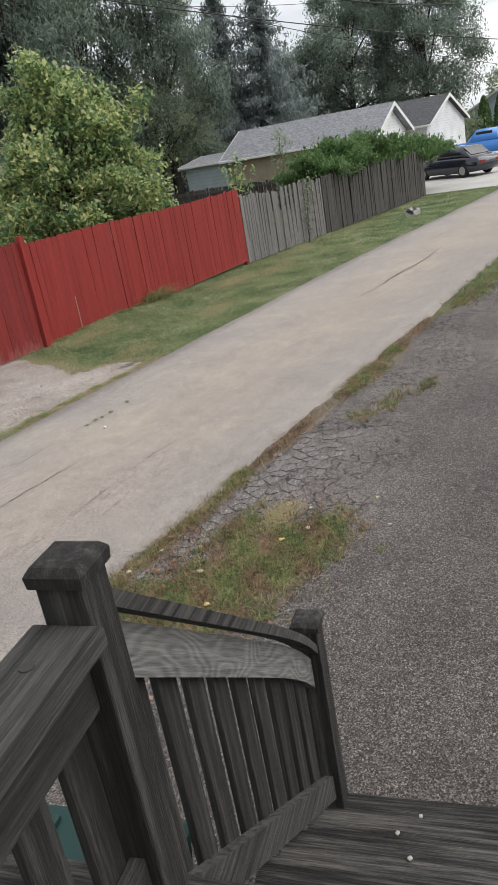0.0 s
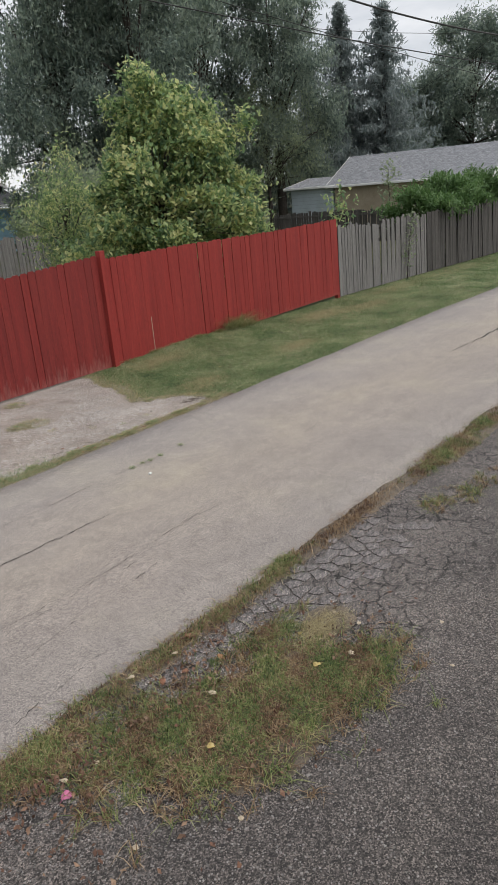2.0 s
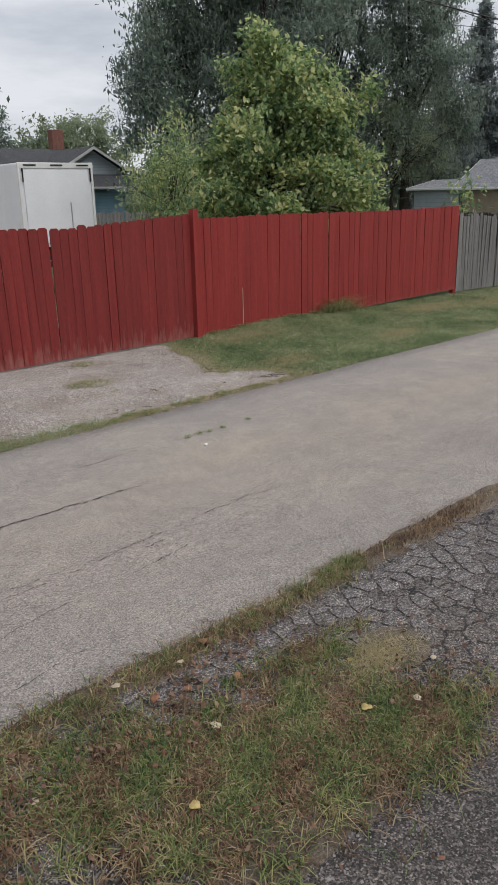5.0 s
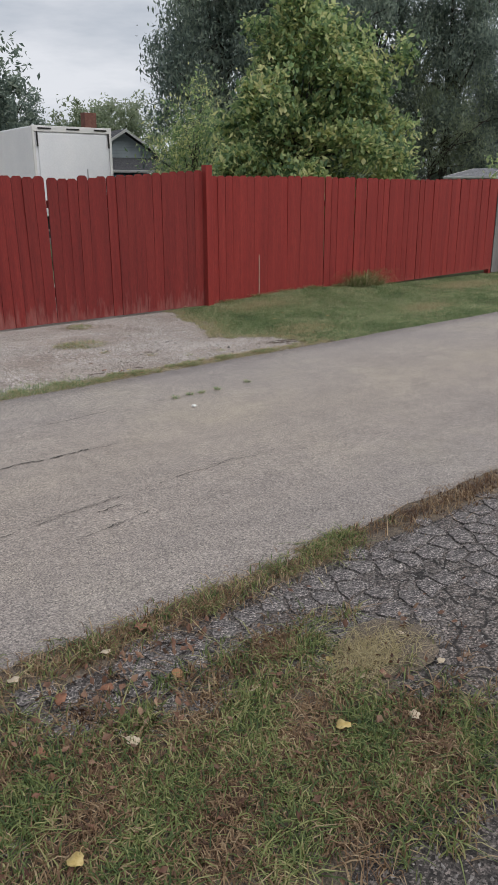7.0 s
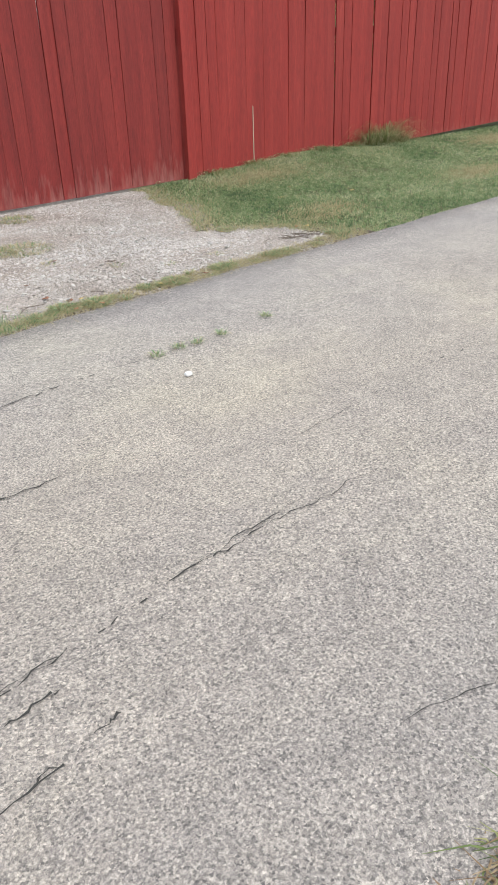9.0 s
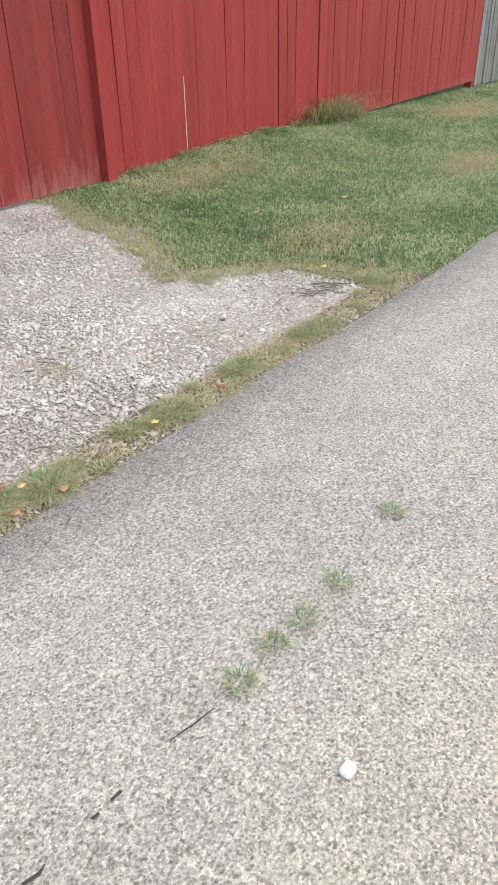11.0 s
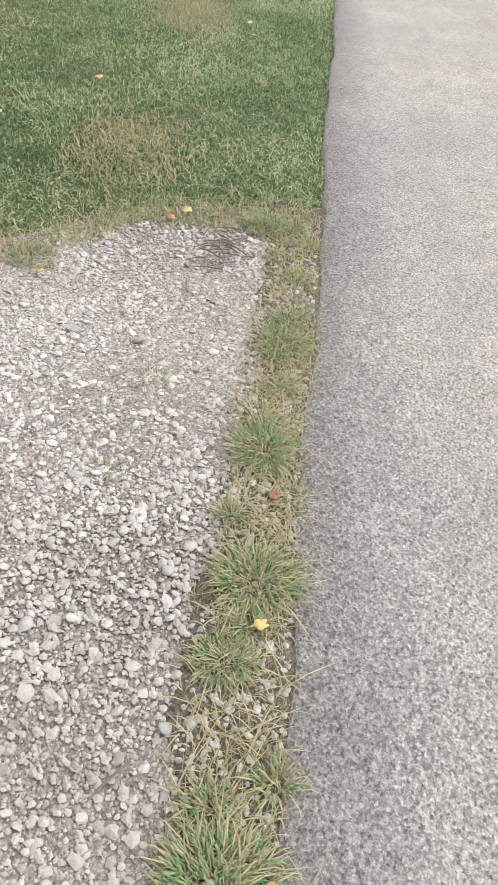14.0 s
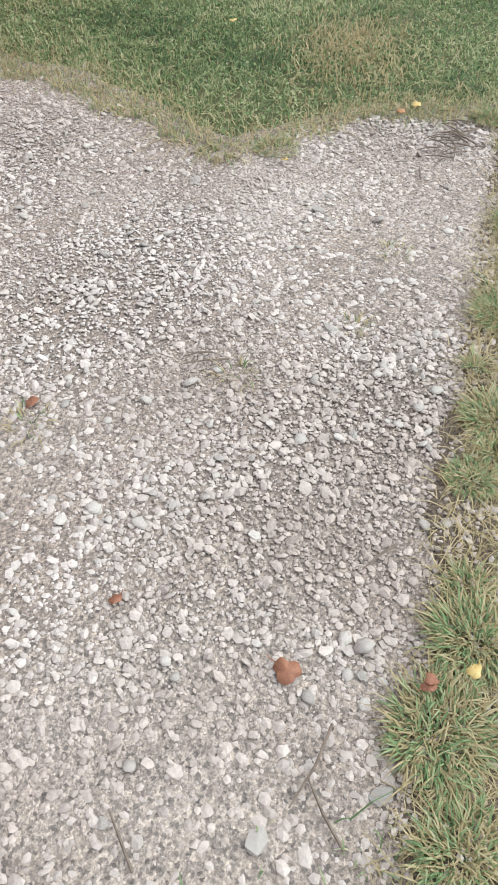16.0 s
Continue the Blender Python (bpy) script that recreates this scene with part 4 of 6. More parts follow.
for k, (x, y) in enumerate(((22.8, 30), (19.8, 26), (27, 30), (32, 28), (38, 27), (47, 25), (52, 20.5), (57, 16), (60, 10), (71, 16), (76, -2), (14.2, 17.5), (18, 19), (22, 17))):
    h = 3.4 + 1.2 * math.sin(k * 2.3)
    tree("bush", (x, y, -0.2), h, (x, y, h * 0.48), (2.6, 2.6, h * 0.5), M_GREYLEAF if k % 3 else M_DARKLEAF, "dense green bush filling the back gardens", 130 + k, 0.26, 190, 26, 0.3, 0.08, 8, 0.6)


for x, y, h in ((62.0, 7.4, 3.9), (63.0, 6.2, 4.1)):
    rg = rng_of(int(x))
    top = empty("arborvitae", pose(x, y, gz(x)))
    part("trunk", tube(bmesh.new(), [(0, 0, -0.1), (0, 0, h * 0.6), (0, 0, h * 0.95)], [0.1, 0.06, 0.02]), M_BARK, top)
    z = rg.uniform(0.1, h, 2600)
    r = 0.85 * np.sqrt(np.clip(1 - z / h, 0, 1)) * rg.uniform(0.7, 1.1, 2600)
    a = rg.uniform(0, 2 * np.pi, 2600)
    v, f = leaf_cloud(np.stack([r * np.cos(a), r * np.sin(a), z], 1), None, 0.2, rg, 0.5, -0.9)
    raw("crown", v, f, M_JUNIPER, top)
    tagged(top, "slim dark green columnar evergreen beyond the garages", "tree")


# ---- porch ----
# s runs down the stairs, n to their right; both from the foot of the lower post
PORCH = Matrix.Translation((-7.58, -9.18, 0)) @ pose(0, 0, 0, 0, 0, 14.3)


def porch_box(name, parent, s, n, z, size, material=M_PORCH, bevel=0.006, tilt=0.0, label=""):
    """A timber centred at s, n, z; size along s, n and z; tilt dips its far end."""
    bm = one_box(size, (0, 0, 0), pose(s, -n, z, 0, tilt, 0), bevel)
    return part(name, bm, material, parent, label)


stairs = empty("porch_stairs", PORCH)
RISE, RUN = 0.19, 0.26
for k in range(1, 7):
    nose = 0.04 - RUN * (k - 1)
    for j in range(2):
        porch_box("tread", stairs, nose - 0.062 - j * 0.137, 0.53, RISE * k - 0.02 - 0.002 * j, (0.122, 1.12 + 0.02 * (k % 2), 0.04), M_TREAD)
    porch_box("riser", stairs, nose - 0.05, 0.53, RISE * (k - 0.5) - 0.03, (0.02, 1.04, RISE - 0.05))
for n in (0.06, 1.0):
    bm = prism(bmesh.new(), [(0.0, 0.0), (0.0, 0.1), (-1.3, 1.05), (-1.3, 0.7), (-0.35, 0.0)], 0.04, pose(0, -n, 0))
    part("stringer", bm, M_PORCH, stairs)
for s, n, z in ((-0.05, 0.35, RISE), (-0.12, 0.62, RISE), (-0.3, 0.3, 2 * RISE), (-0.34, 0.52, 2 * RISE), (-0.42, 0.42, 2 * RISE), (-0.55, 0.38, 3 * RISE)):
    chip = finish("stone", one_box((0.018, 0.014, 0.01), (0, 0, 0.005), None, 0.004), M_STONE, smooth=True)
    chip.matrix_world = PORCH @ pose(s, -n, z, 0, 0, 70 * s)
    tagged(chip, "pale pebble lying on a porch step", "stone", "pebbles on the steps")
tagged(stairs, "weathered wooden porch steps with two-board treads", "stairs")

deck = empty("porch_deck", PORCH)
for k in range(16):
    porch_box("deck_board", deck, -1.33 - 0.145 * k, 0.45, 1.31, (0.138, 1.9, 0.04), M_TREAD)
for s in (-1.35, -3.5):
    porch_box("joist", deck, s, 0.45, 1.19, (0.04, 1.85, 0.18))
for s, n in ((-1.4, 1.3), (-3.5, -0.4), (-3.5, 1.3), (-1.4, -0.4)):
    porch_box("support_post", deck, s, n, 0.55, (0.09, 0.09, 1.1), M_PORCHV)
tagged(deck, "weathered wooden porch deck", "porch")


def post(s, n, z0, z1, cap, name="newel_post"):
    top = empty(name, PORCH @ pose(s, -n, 0))
    bm = one_box((0.09, 0.09, z1 - z0 - 0.046), (0, 0, (z0 + z1 - 0.046) / 2), None, 0.005)
    part("shaft", bm, M_PORCHV, top)
    if cap:
        bm = bmesh.new()
        sq = lambda r, z: [bm.verts.new((x * r, y * r, z)) for x, y in ((1, 1), (-1, 1), (-1, -1), (1, -1))]
        levels = [sq(0.046, z1 - 0.046), sq(0.053, z1 - 0.043), sq(0.055, z1 - 0.02), sq(0.044, z1 - 0.005), sq(0.03, z1)]
        for a, b in zip(levels, levels[1:]):
            for j in range(4):
                bm.faces.new((a[j], a[(j + 1) % 4], b[(j + 1) % 4], b[j]))
        bm.faces.new(levels[-1])
        bm.faces.new(levels[0][::-1])
        part("cap", bm, M_PORCHV, top, "dark weathered chamfered post cap")
    return tagged(top, "dark weathered wooden newel post with chamfered cap", "post")


post(-1.315, 0.0, 0.0, 2.155, True)
post(0.0, 0.0, 0.0, 1.10, True)
post(-3.45, 0.0, 1.33, 2.155, True)


def stair_rail():
    top = empty("stair_railing", PORCH)
    s0, s1 = -1.265, -0.045
    ztop = lambda s: 1.0 + (s1 - s) * 0.82 + 0.05 * (1 - math.exp((s - s1) / 0.12))

    def curved(name, dz, hgt, w, n):
        bm = bmesh.new()
        a, b = [], []
        for k in range(13):
            s = s0 + (s1 - s0) * k / 12
            z = ztop(s) + dz
            a.append([bm.verts.new((s, -n + d * w / 2, z + e)) for d, e in ((-1, 0), (1, 0), (1, hgt), (-1, hgt))])
        for p, q in zip(a, a[1:]):
            for j in range(4):
                bm.faces.new((p[j], p[(j + 1) % 4], q[(j + 1) % 4], q[j]))
        bm.faces.new(a[0][::-1])
        bm.faces.new(a[-1])
        bmesh.ops.recalc_face_normals(bm, faces=bm.faces[:])
        return part(name, bm, M_FACEBOARD if name == "upper_board" else M_RAIL, top)

    curved("handrail", -0.04, 0.04, 0.075, 0.0)
    curved("upper_board", -0.20, 0.135, 0.03, -0.01)
    zlow = lambda s: 0.24 + (s1 - s) * 0.76
    bm = prism(bmesh.new(), [(s0, zlow(s0)), (s1, zlow(s1)), (s1, zlow(s1) + 0.12), (s0, zlow(s0) + 0.12)], 0.035, pose(0, -0.018, 0))
    part("lower_board", bm, M_RAIL, top)
    for k in range(9):
        s = s0 + (s1 - s0) * (k + 0.6) / 9.3
        a, b = zlow(s) + 0.09, ztop(s) - 0.10
        part("baluster", one_box((0.085, 0.02, b - a), (s, 0.028, (a + b) / 2), None, 0.003), M_PORCHV, top)
    return tagged(top, "weathered grey wooden stair railing with flat balusters", "railing")


stair_rail()


def porch_rail():
    top = empty("porch_railing", PORCH)
    s0, s1 = -3.4, -1.36
    sm, ln = (s0 + s1) / 2, s1 - s0
    part("handrail", one_box((ln, 0.14, 0.04), (sm, 0.0, 2.02), None, 0.006), M_RAIL, top)
    part("upper_board", one_box((ln, 0.035, 0.12), (sm, 0.0, 1.92), None, 0.004), M_PORCH, top)
    part("lower_board", one_box((ln, 0.035, 0.09), (sm, 0.0, 1.45), None, 0.004), M_PORCH, top)
    for k in range(14):
        part("baluster", one_box((0.085, 0.02, 0.62), (s0 + 0.1 + k * 0.145, 0.028, 1.7), None, 0.003), M_PORCHV, top)
    # dark disc on the rail; the hole's unlit depth is only its colour
    part("knot_hole", tube(bmesh.new(), [(-1.475, 0.01, 2.034), (-1.475, 0.01, 2.0425)], [0.016, 0.013], 9), M_CRACK, top, "dark knot hole in the handrail")
    return tagged(top, "weathered wooden porch railing with flat handrail", "railing")


porch_rail()

house_wall = part("wall_house", one_box((0.2, 5.4, 4.2), (-3.75, -1.7, 2.1), PORCH), M_HOUSE)
tagged(house_wall, "pale sided house wall behind the porch", "wall", kind="structure")


def wheelie_bin():
    top = empty("trash_bin", pose(-8.80, -8.95, 0, 0, 0, 14))
    bm = bmesh.new()
    lo = [bm.verts.new((x * 0.22, y * 0.24, 0.06)) for x, y in ((1, 1), (-1, 1), (-1, -1), (1, -1))]
    hi = [bm.verts.new((x * 0.28, y * 0.33, 0.92)) for x, y in ((1, 1), (-1, 1), (-1, -1), (1, -1))]
    for j in range(4):
        bm.faces.new((lo[j], lo[(j + 1) % 4], hi[(j + 1) % 4], hi[j]))
    bm.faces.new(lo[::-1])
    bm.faces.new(hi)
    part("body", bm, M_BIN, top)
    lid = part("lid", one_box((0.6, 0.7, 0.05), (0, 0, 0.95), None, 0.02), M_BIN, top)
    for k in range(4):
        part("rib", one_box((0.5, 0.03, 0.02), (0, -0.24 + k * 0.16, 0.98), None, 0.008), M_BIN, lid)
    for x in (-0.24, 0.24):
        part("wheel", tube(bmesh.new(), [(x - 0.025, 0.26, 0.12), (x + 0.025, 0.26, 0.12)], [0.12, 0.12], 16), M_RUBBER, top)
    return tagged(top, "green plastic wheeled trash bin beside the porch", "trash bin")


wheelie_bin()


# ---- shrubs, cables, cars ----
rj = rng_of(91)
juniper = empty("juniper", pose(18.0, 1.1, gz(18)))
stems = bmesh.new()
jp = []
for k in range(210):
    x = rj.uniform(-4.8, 8.4)
    lean = rj.normal(0, 1.0)
    y = rj.uniform(-1.5, 1.3)
    z = 1.95 + 0.75 * math.exp(-((x + 0.5) / 4.5) ** 2) * rj.uniform(0.45, 1.1) + 0.2 * math.sin(2.4 * x + 1) - 0.25 * abs(y)
    end = np.array((x, y, z))
    start = np.array((x * 0.72 - 0.4 * lean, 0.2 * y, 0.9))
    m = 70
    t = rj.uniform(0.25, 1.0, m)
    p = start + (end - start) * t[:, None]
    p[:, 2] += 0.28 * np.sin(t * np.pi * 0.9)
    p += rj.normal(0, 1, (m, 3)) * np.array((0.20, 0.16, 0.06))
    jp.append(p)
    if k % 6 == 0:
        tube(stems, [(start[0] * 0.9, 0, 0.0), tuple(start), tuple(end)], [0.035, 0.025, 0.006], 5)
part("stems", stems, M_BARK, juniper)
jv, jf = leaf_cloud(np.repeat(np.concatenate(jp), 3, 0) + rj.normal(0, 0.06, (len(jp) * 70 * 3, 3)), None, 0.2, rj, 0.28)
raw("crown", jv, jf, M_JUNIPER, juniper)
tagged(juniper, "spreading green juniper hanging over the grey fence", "shrub")


def small_plant(name, base, pts_c, spread, n, leaf, mat, label, seed):
    rg = rng_of(seed)
    top = empty(name, pose(*base))
    bm = bmesh.new()
    tube(bm, [(0, 0, 0)] + [tuple(p) for p in pts_c], [0.018] + [0.012 * (1 - 0.5 * k / len(pts_c)) for k in range(len(pts_c))], 6)
    part("stem", bm, M_BARK, top)
    c = np.asarray(pts_c, float)
    p = c[rg.integers(len(c), size=n)] + rg.normal(0, 1, (n, 3)) * np.asarray(spread)
    v, f = leaf_cloud(p, None, leaf, rg, 0.7)
    raw("leaves", v, f, mat, top)
    return tagged(top, label, "plant")


small_plant("vine", (11.0, -0.06, gz(11)), [(0.05, -0.01, 0.6), (0.12, -0.02, 1.1), (0.25, -0.03, 1.45), (0.35, -0.03, 1.6)], (0.18, 0.05, 0.16), 170, 0.09, M_GREYLEAF, "leafy vine climbing the grey fence", 93)
small_plant("sapling", (9.5, 1.2, gz(9.5)), [(0, 0, 1.2), (0.05, 0, 1.7), (-0.05, 0, 2.0), (0, 0, 2.25)], (0.28, 0.2, 0.22), 220, 0.13, M_MAPLE, "young leafy sapling behind the grey fence", 94)
small_plant("sapling", (15.0, 2.6, gz(15)), [(0, 0, 1.5), (0.05, 0, 2.2), (-0.05, 0, 2.7), (0.05, 0, 3.1)], (0.16, 0.16, 0.2), 240, 0.12, M_GREYLEAF, "thin sapling beside the juniper", 95)

def cable(points, radius, label):
    c = bpy.data.curves.new("cable", "CURVE")
    c.dimensions, c.bevel_depth, c.bevel_resolution = "3D", radius, 1
    sp = c.splines.new("POLY")
    a, b = Vector(points[0]), Vector(points[1])
    n = 24
    sp.points.add(n)
    for k in range(n + 1):
        t = -0.9 + 2.8 * k / n
        p = a.lerp(b, t)
        p.z += 0.25 * ((t - 0.5) ** 2) - 0.06
        sp.points[k].co = (*p, 1)
    c.materials.append(M_CABLE)
    ob = new("overhead_cable", c)
    return tagged(ob, label, "cable", "overhead cables")


cable(((6.85, 4.9, 7.4), (19.23, 0.62, 5.95)), 0.016, "black overhead cable across the sky")
cable(((8.32, -0.12, 6.58), (13.57, -1.53, 6.04)), 0.022, "black overhead cable across the sky")
cable(((11.06, 6.09, 8.08), (24.85, 2.77, 6.04)), 0.012, "black overhead cable across the sky")
cable(((43.81, 17.66, 11.85), (52.41, 13.38, 11.84)), 0.018, "black overhead cable across the sky")
cable(((53.83, 21.02, 8.56), (46.87, 11.25, 10.92)), 0.015, "black overhead cable across the sky")


def wheel(parent, x, y, r=0.31):
    w = part("wheel", tube(bmesh.new(), [(x, y - 0.1, r), (x, y - 0.08, r), (x, y + 0.08, r), (x, y + 0.1, r)], [r * 0.9, r, r, r * 0.9], 22), M_RUBBER, parent, smooth=False)
    part("rim", tube(bmesh.new(), [(x, y - 0.108, r), (x, y + 0.108, r)], [r * 0.62, r * 0.62], 18), M_CHROME, w)


def loft(sections):
    """A closed skin through cross-sections; each is x, half width low, half width high, z low, z high."""
    bm = bmesh.new()
    rings = []
    for x, wl_, wh_, z0, z1 in sections:
        r = min(0.1, (z1 - z0) * 0.3)
        rings.append([bm.verts.new(p) for p in ((x, -wl_, z0), (x, wl_, z0), (x, wl_ * 1.02, (z0 + z1) / 2), (x, wh_, z1 - r), (x, wh_ - r, z1), (x, -wh_ + r, z1), (x, -wh_, z1 - r), (x, -wl_ * 1.02, (z0 + z1) / 2))])
    for a, b in zip(rings, rings[1:]):
        for j in range(8):
            bm.faces.new((a[j], a[(j + 1) % 8], b[(j + 1) % 8], b[j]))
    bm.faces.new(rings[0][::-1])
    bm.faces.new(rings[-1])
    bmesh.ops.recalc_face_normals(bm, faces=bm.faces[:])
    return bm


def sedan():
    top = empty("sedan", pose(30.1, 1.0, gz(30), 0, 0, 60))
    body = part("body", loft([(-2.35, 0.7, 0.66, 0.4, 0.72), (-2.2, 0.82, 0.78, 0.24, 0.86), (-1.3, 0.86, 0.80, 0.2, 0.93), (0.9, 0.87, 0.82, 0.2, 0.92), (2.0, 0.84, 0.78, 0.22, 0.80), (2.3, 0.72, 0.66, 0.35, 0.68)]), M_NAVY, top, smooth=True)
    cabin = part("cabin", loft([(-1.75, 0.72, 0.7, 0.88, 0.93), (-1.1, 0.72, 0.58, 0.88, 1.38), (0.2, 0.72, 0.58, 0.88, 1.40), (1.15, 0.72, 0.7, 0.88, 0.93)]), M_NAVY, top, smooth=True)
    for s in (-1, 1):
        for x0, x1, h0, h1 in ((-0.35, 0.62, 0.36, 0.2), (-1.25, -0.42, 0.2, 0.36)):
            bm = bmesh.new()
            q = [bm.verts.new(p) for p in ((x0, s * 0.735, 0.95), (x1, s * 0.735, 0.95), (x1 - 0.06, s * 0.655, 0.95 + h1), (x0 + 0.03, s * 0.625, 0.95 + h0))]
            bm.faces.new(q)
            g = bmesh.ops.extrude_face_region(bm, geom=bm.faces[:])
            bmesh.ops.translate(bm, vec=(0, -s * 0.02, 0), verts=[v for v in g["geom"] if isinstance(v, bmesh.types.BMVert)])
            part("side_window", bm, M_GLASS, cabin)
        part("headlight", one_box((0.08, 0.3, 0.12), (2.26, s * 0.5, 0.6), None, 0.02), M_CHROME, body)
        part("tail_light", one_box((0.06, 0.34, 0.14), (-2.33, s * 0.5, 0.64), None, 0.02), M_RED, body)
        for x in (-1.35, 1.38):
            wheel(top, x, s * 0.78)
    part("windscreen", one_box((0.72, 1.15, 0.02), (0, 0, 0), pose(0.73, 0, 1.18, 0, 27, 0)), M_GLASS, cabin)
    part("rear_window", one_box((0.62, 1.15, 0.02), (0, 0, 0), pose(-1.46, 0, 1.17, 0, -36, 0)), M_GLASS, cabin)
    return tagged(top, "dark navy sedan parked on the driveway", "car")


def pickup():
    top = empty("pickup_truck", pose(41.2, 1.9, gz(41), 0, 0, 95))
    body = part("body", loft([(-2.6, 0.9, 0.88, 0.5, 1.05), (-2.5, 0.92, 0.9, 0.45, 1.12), (1.0, 0.94, 0.9, 0.42, 1.12), (2.4, 0.9, 0.84, 0.45, 1.08), (2.65, 0.8, 0.74, 0.5, 0.95)]), M_CARBLUE, top, smooth=True)
    cabin = part("cabin", loft([(-0.55, 0.84, 0.76, 1.05, 1.3), (-0.45, 0.84, 0.70, 1.05, 1.76), (0.75, 0.84, 0.70, 1.05, 1.76), (1.3, 0.84, 0.82, 1.05, 1.15)]), M_CARBLUE, top, smooth=True)
    for s in (-1, 1):
        part("side_window", one_box((0.95, 0.02, 0.42), (0.25, s * 0.80, 1.42), None, 0.006), M_GLASS, cabin)
        for x in (-1.6, 1.75):
            wheel(top, x, s * 0.84, 0.38)
    part("windscreen", one_box((0.75, 1.3, 0.02), (0, 0, 0), pose(1.05, 0, 1.48, 0, 45, 0)), M_GLASS, cabin)
    return tagged(top, "bright blue pickup truck parked beyond the white garage", "truck")


sedan()
pickup()


# ---- cracks in the road ----
def crack(x0, x1, y0, y1, width, seed, gaps=0.25):
    rg = rng_of(seed)
    n = max(9, int(math.hypot(x1 - x0, y1 - y0) / 0.03))
    t = np.linspace(0, 1, n)
    walk_y = np.cumsum(rg.normal(0, 0.005, n)) + rg.normal(0, 0.004, n)
    walk_y -= t * walk_y[-1]
    walk_y += 0.022 * min(1.0, abs(x1 - x0)) * (wobble(t * abs(x1 - x0) * 1.3, seed) + 0.5 * wobble(t * abs(x1 - x0) * 4.1, seed + 3.0))
    x = x0 + (x1 - x0) * t + rg.normal(0, 0.006, n)
    y = y0 + (y1 - y0) * t + walk_y
    w = 0.5 * width * np.clip((0.45 + 0.55 * np.abs(np.sin(t * 9 + seed))) * rg.uniform(0.15, 1.5, n), 0.15, 1.4) * np.clip(np.minimum(t, 1 - t) * 8, 0.2, 1)
    lay = 0.0235 + 0.015 * (1 - (2 * (y + 6.76) / 3.55 - 1) ** 2)
    z = ground_z(x) + lay
    v = np.concatenate([np.stack([x, y - w, z], 1), np.stack([x, y + w, z], 1)])
    f = [(k, k + 1, n + k + 1, n + k) for k in range(n - 1) if math.sin(t[k] * 17 + seed * 1.3) + rg.normal(0, 0.3) > -1.7 + 3 * gaps]
    ob = raw("crack", v, np.array(f), M_CRACK, road)
    return ob


CRACKS = ((-9.0, -4.4, -4.92, -4.84, 0.017, 0.08), (-6.1, -5.7, -5.02, -4.82, 0.010, 0.1), (-9.0, -3.2, -5.72, -5.64, 0.005, 0.35), (-6.4, -3.9, -5.78, -5.60, 0.006, 0.4), (-6.9, -4.9, -6.14, -5.94, 0.005, 0.45), (-7.5, -3.3, -4.06, -4.12, 0.008, 0.35),
          (-5.24, -5.14, -5.98, -5.96, 0.008, 0.0), (-5.05, -4.97, -5.945, -5.935, 0.008, 0.0), (-5.2, -5.02, -5.775, -5.765, 0.007, 0.0), (2.4, 7.4, -5.07, -5.12, 0.026, 0.05), (4.2, 5.6, -5.16, -5.2, 0.02, 0.1), (-0.3, 0.04, -3.6, -5.6, 0.008, 0.15),
          (8.5, 12.0, -4.4, -4.6, 0.016, 0.2), (-4.0, 0.8, -5.25, -5.1, 0.004, 0.5), (-1.8, 2.2, -4.45, -4.6, 0.005, 0.5), (-4.5, -4.2, -6.42, -6.5, 0.004, 0.1), (-6.9, -6.0, -6.62, -6.5, 0.006, 0.3))
for k, (x0, x1, y0, y1, w, gaps) in enumerate(CRACKS):
    crack(x0, x1, y0, y1, w, 200 + k, gaps)


# ---- gravel ----
ICO = bmesh.new()
bmesh.ops.create_icosphere(ICO, subdivisions=1, radius=1.0)
ICO_V = np.array([v.co[:] for v in ICO.verts])
ICO_F = np.array([[v.index for v in f.verts] for f in ICO.faces])
ICO.free()
OCT_V = np.array(((1, 0, 0), (0, 1, 0), (-1, 0, 0), (0, -1, 0), (0, 0, 1), (0, 0, -0.6)), float)
OCT_F = np.array(((0, 1, 4), (1, 2, 4), (2, 3, 4), (3, 0, 4), (1, 0, 5), (2, 1, 5), (3, 2, 5), (0, 3, 5)))


def pebbles(xy, r, rg, base_v, base_f, flat=0.6, lift=0.22):
    """Uneven pebbles, flattened and turned at random."""
    n, m = len(xy), len(base_v)
    s = rg.uniform(0.75, 1.3, (n, 1, 3)) * np.array((1, 0.85, flat))
    v = base_v[None] * s * (1 + rg.normal(0, 0.13, (n, m, 1))) * r[:, None, None]
    a = rg.uniform(0, 2 * np.pi, n)[:, None]
    c, d = np.cos(a), np.sin(a)
    tx = rg.normal(0, 0.35, n)[:, None]
    x, y, z = v[..., 0], v[..., 1], v[..., 2]
    z2 = z + x * tx
    out = np.stack([x * c - y * d + xy[:, 0:1], x * d + y * c + xy[:, 1:2], z2 + 0.003 + r[:, None] * lift], -1).reshape(-1, 3)
    f = (np.arange(n)[:, None, None] * m + base_f[None]).reshape(-1, 3)
    return out, f


def on_gravel(rg, n, x0, x1, y0, y1):
    p = np.stack([rg.uniform(x0, x1, n), rg.uniform(y0, y1, n)], 1)
    bare = np.sin(p[:, 0] * 2.3 + 1) * np.sin(p[:, 1] * 2.9 + p[:, 0]) + 0.5 * np.sin(p[:, 0] * 6 + p[:, 1] * 5)
    keep = (p[:, 0] < lawn_left(p[:, 1]) + rg.normal(0, 0.06, n)) & (rg.uniform(0, 1, n) < 0.88 + 0.12 * np.clip(bare, -1, 1))
    return p[keep]


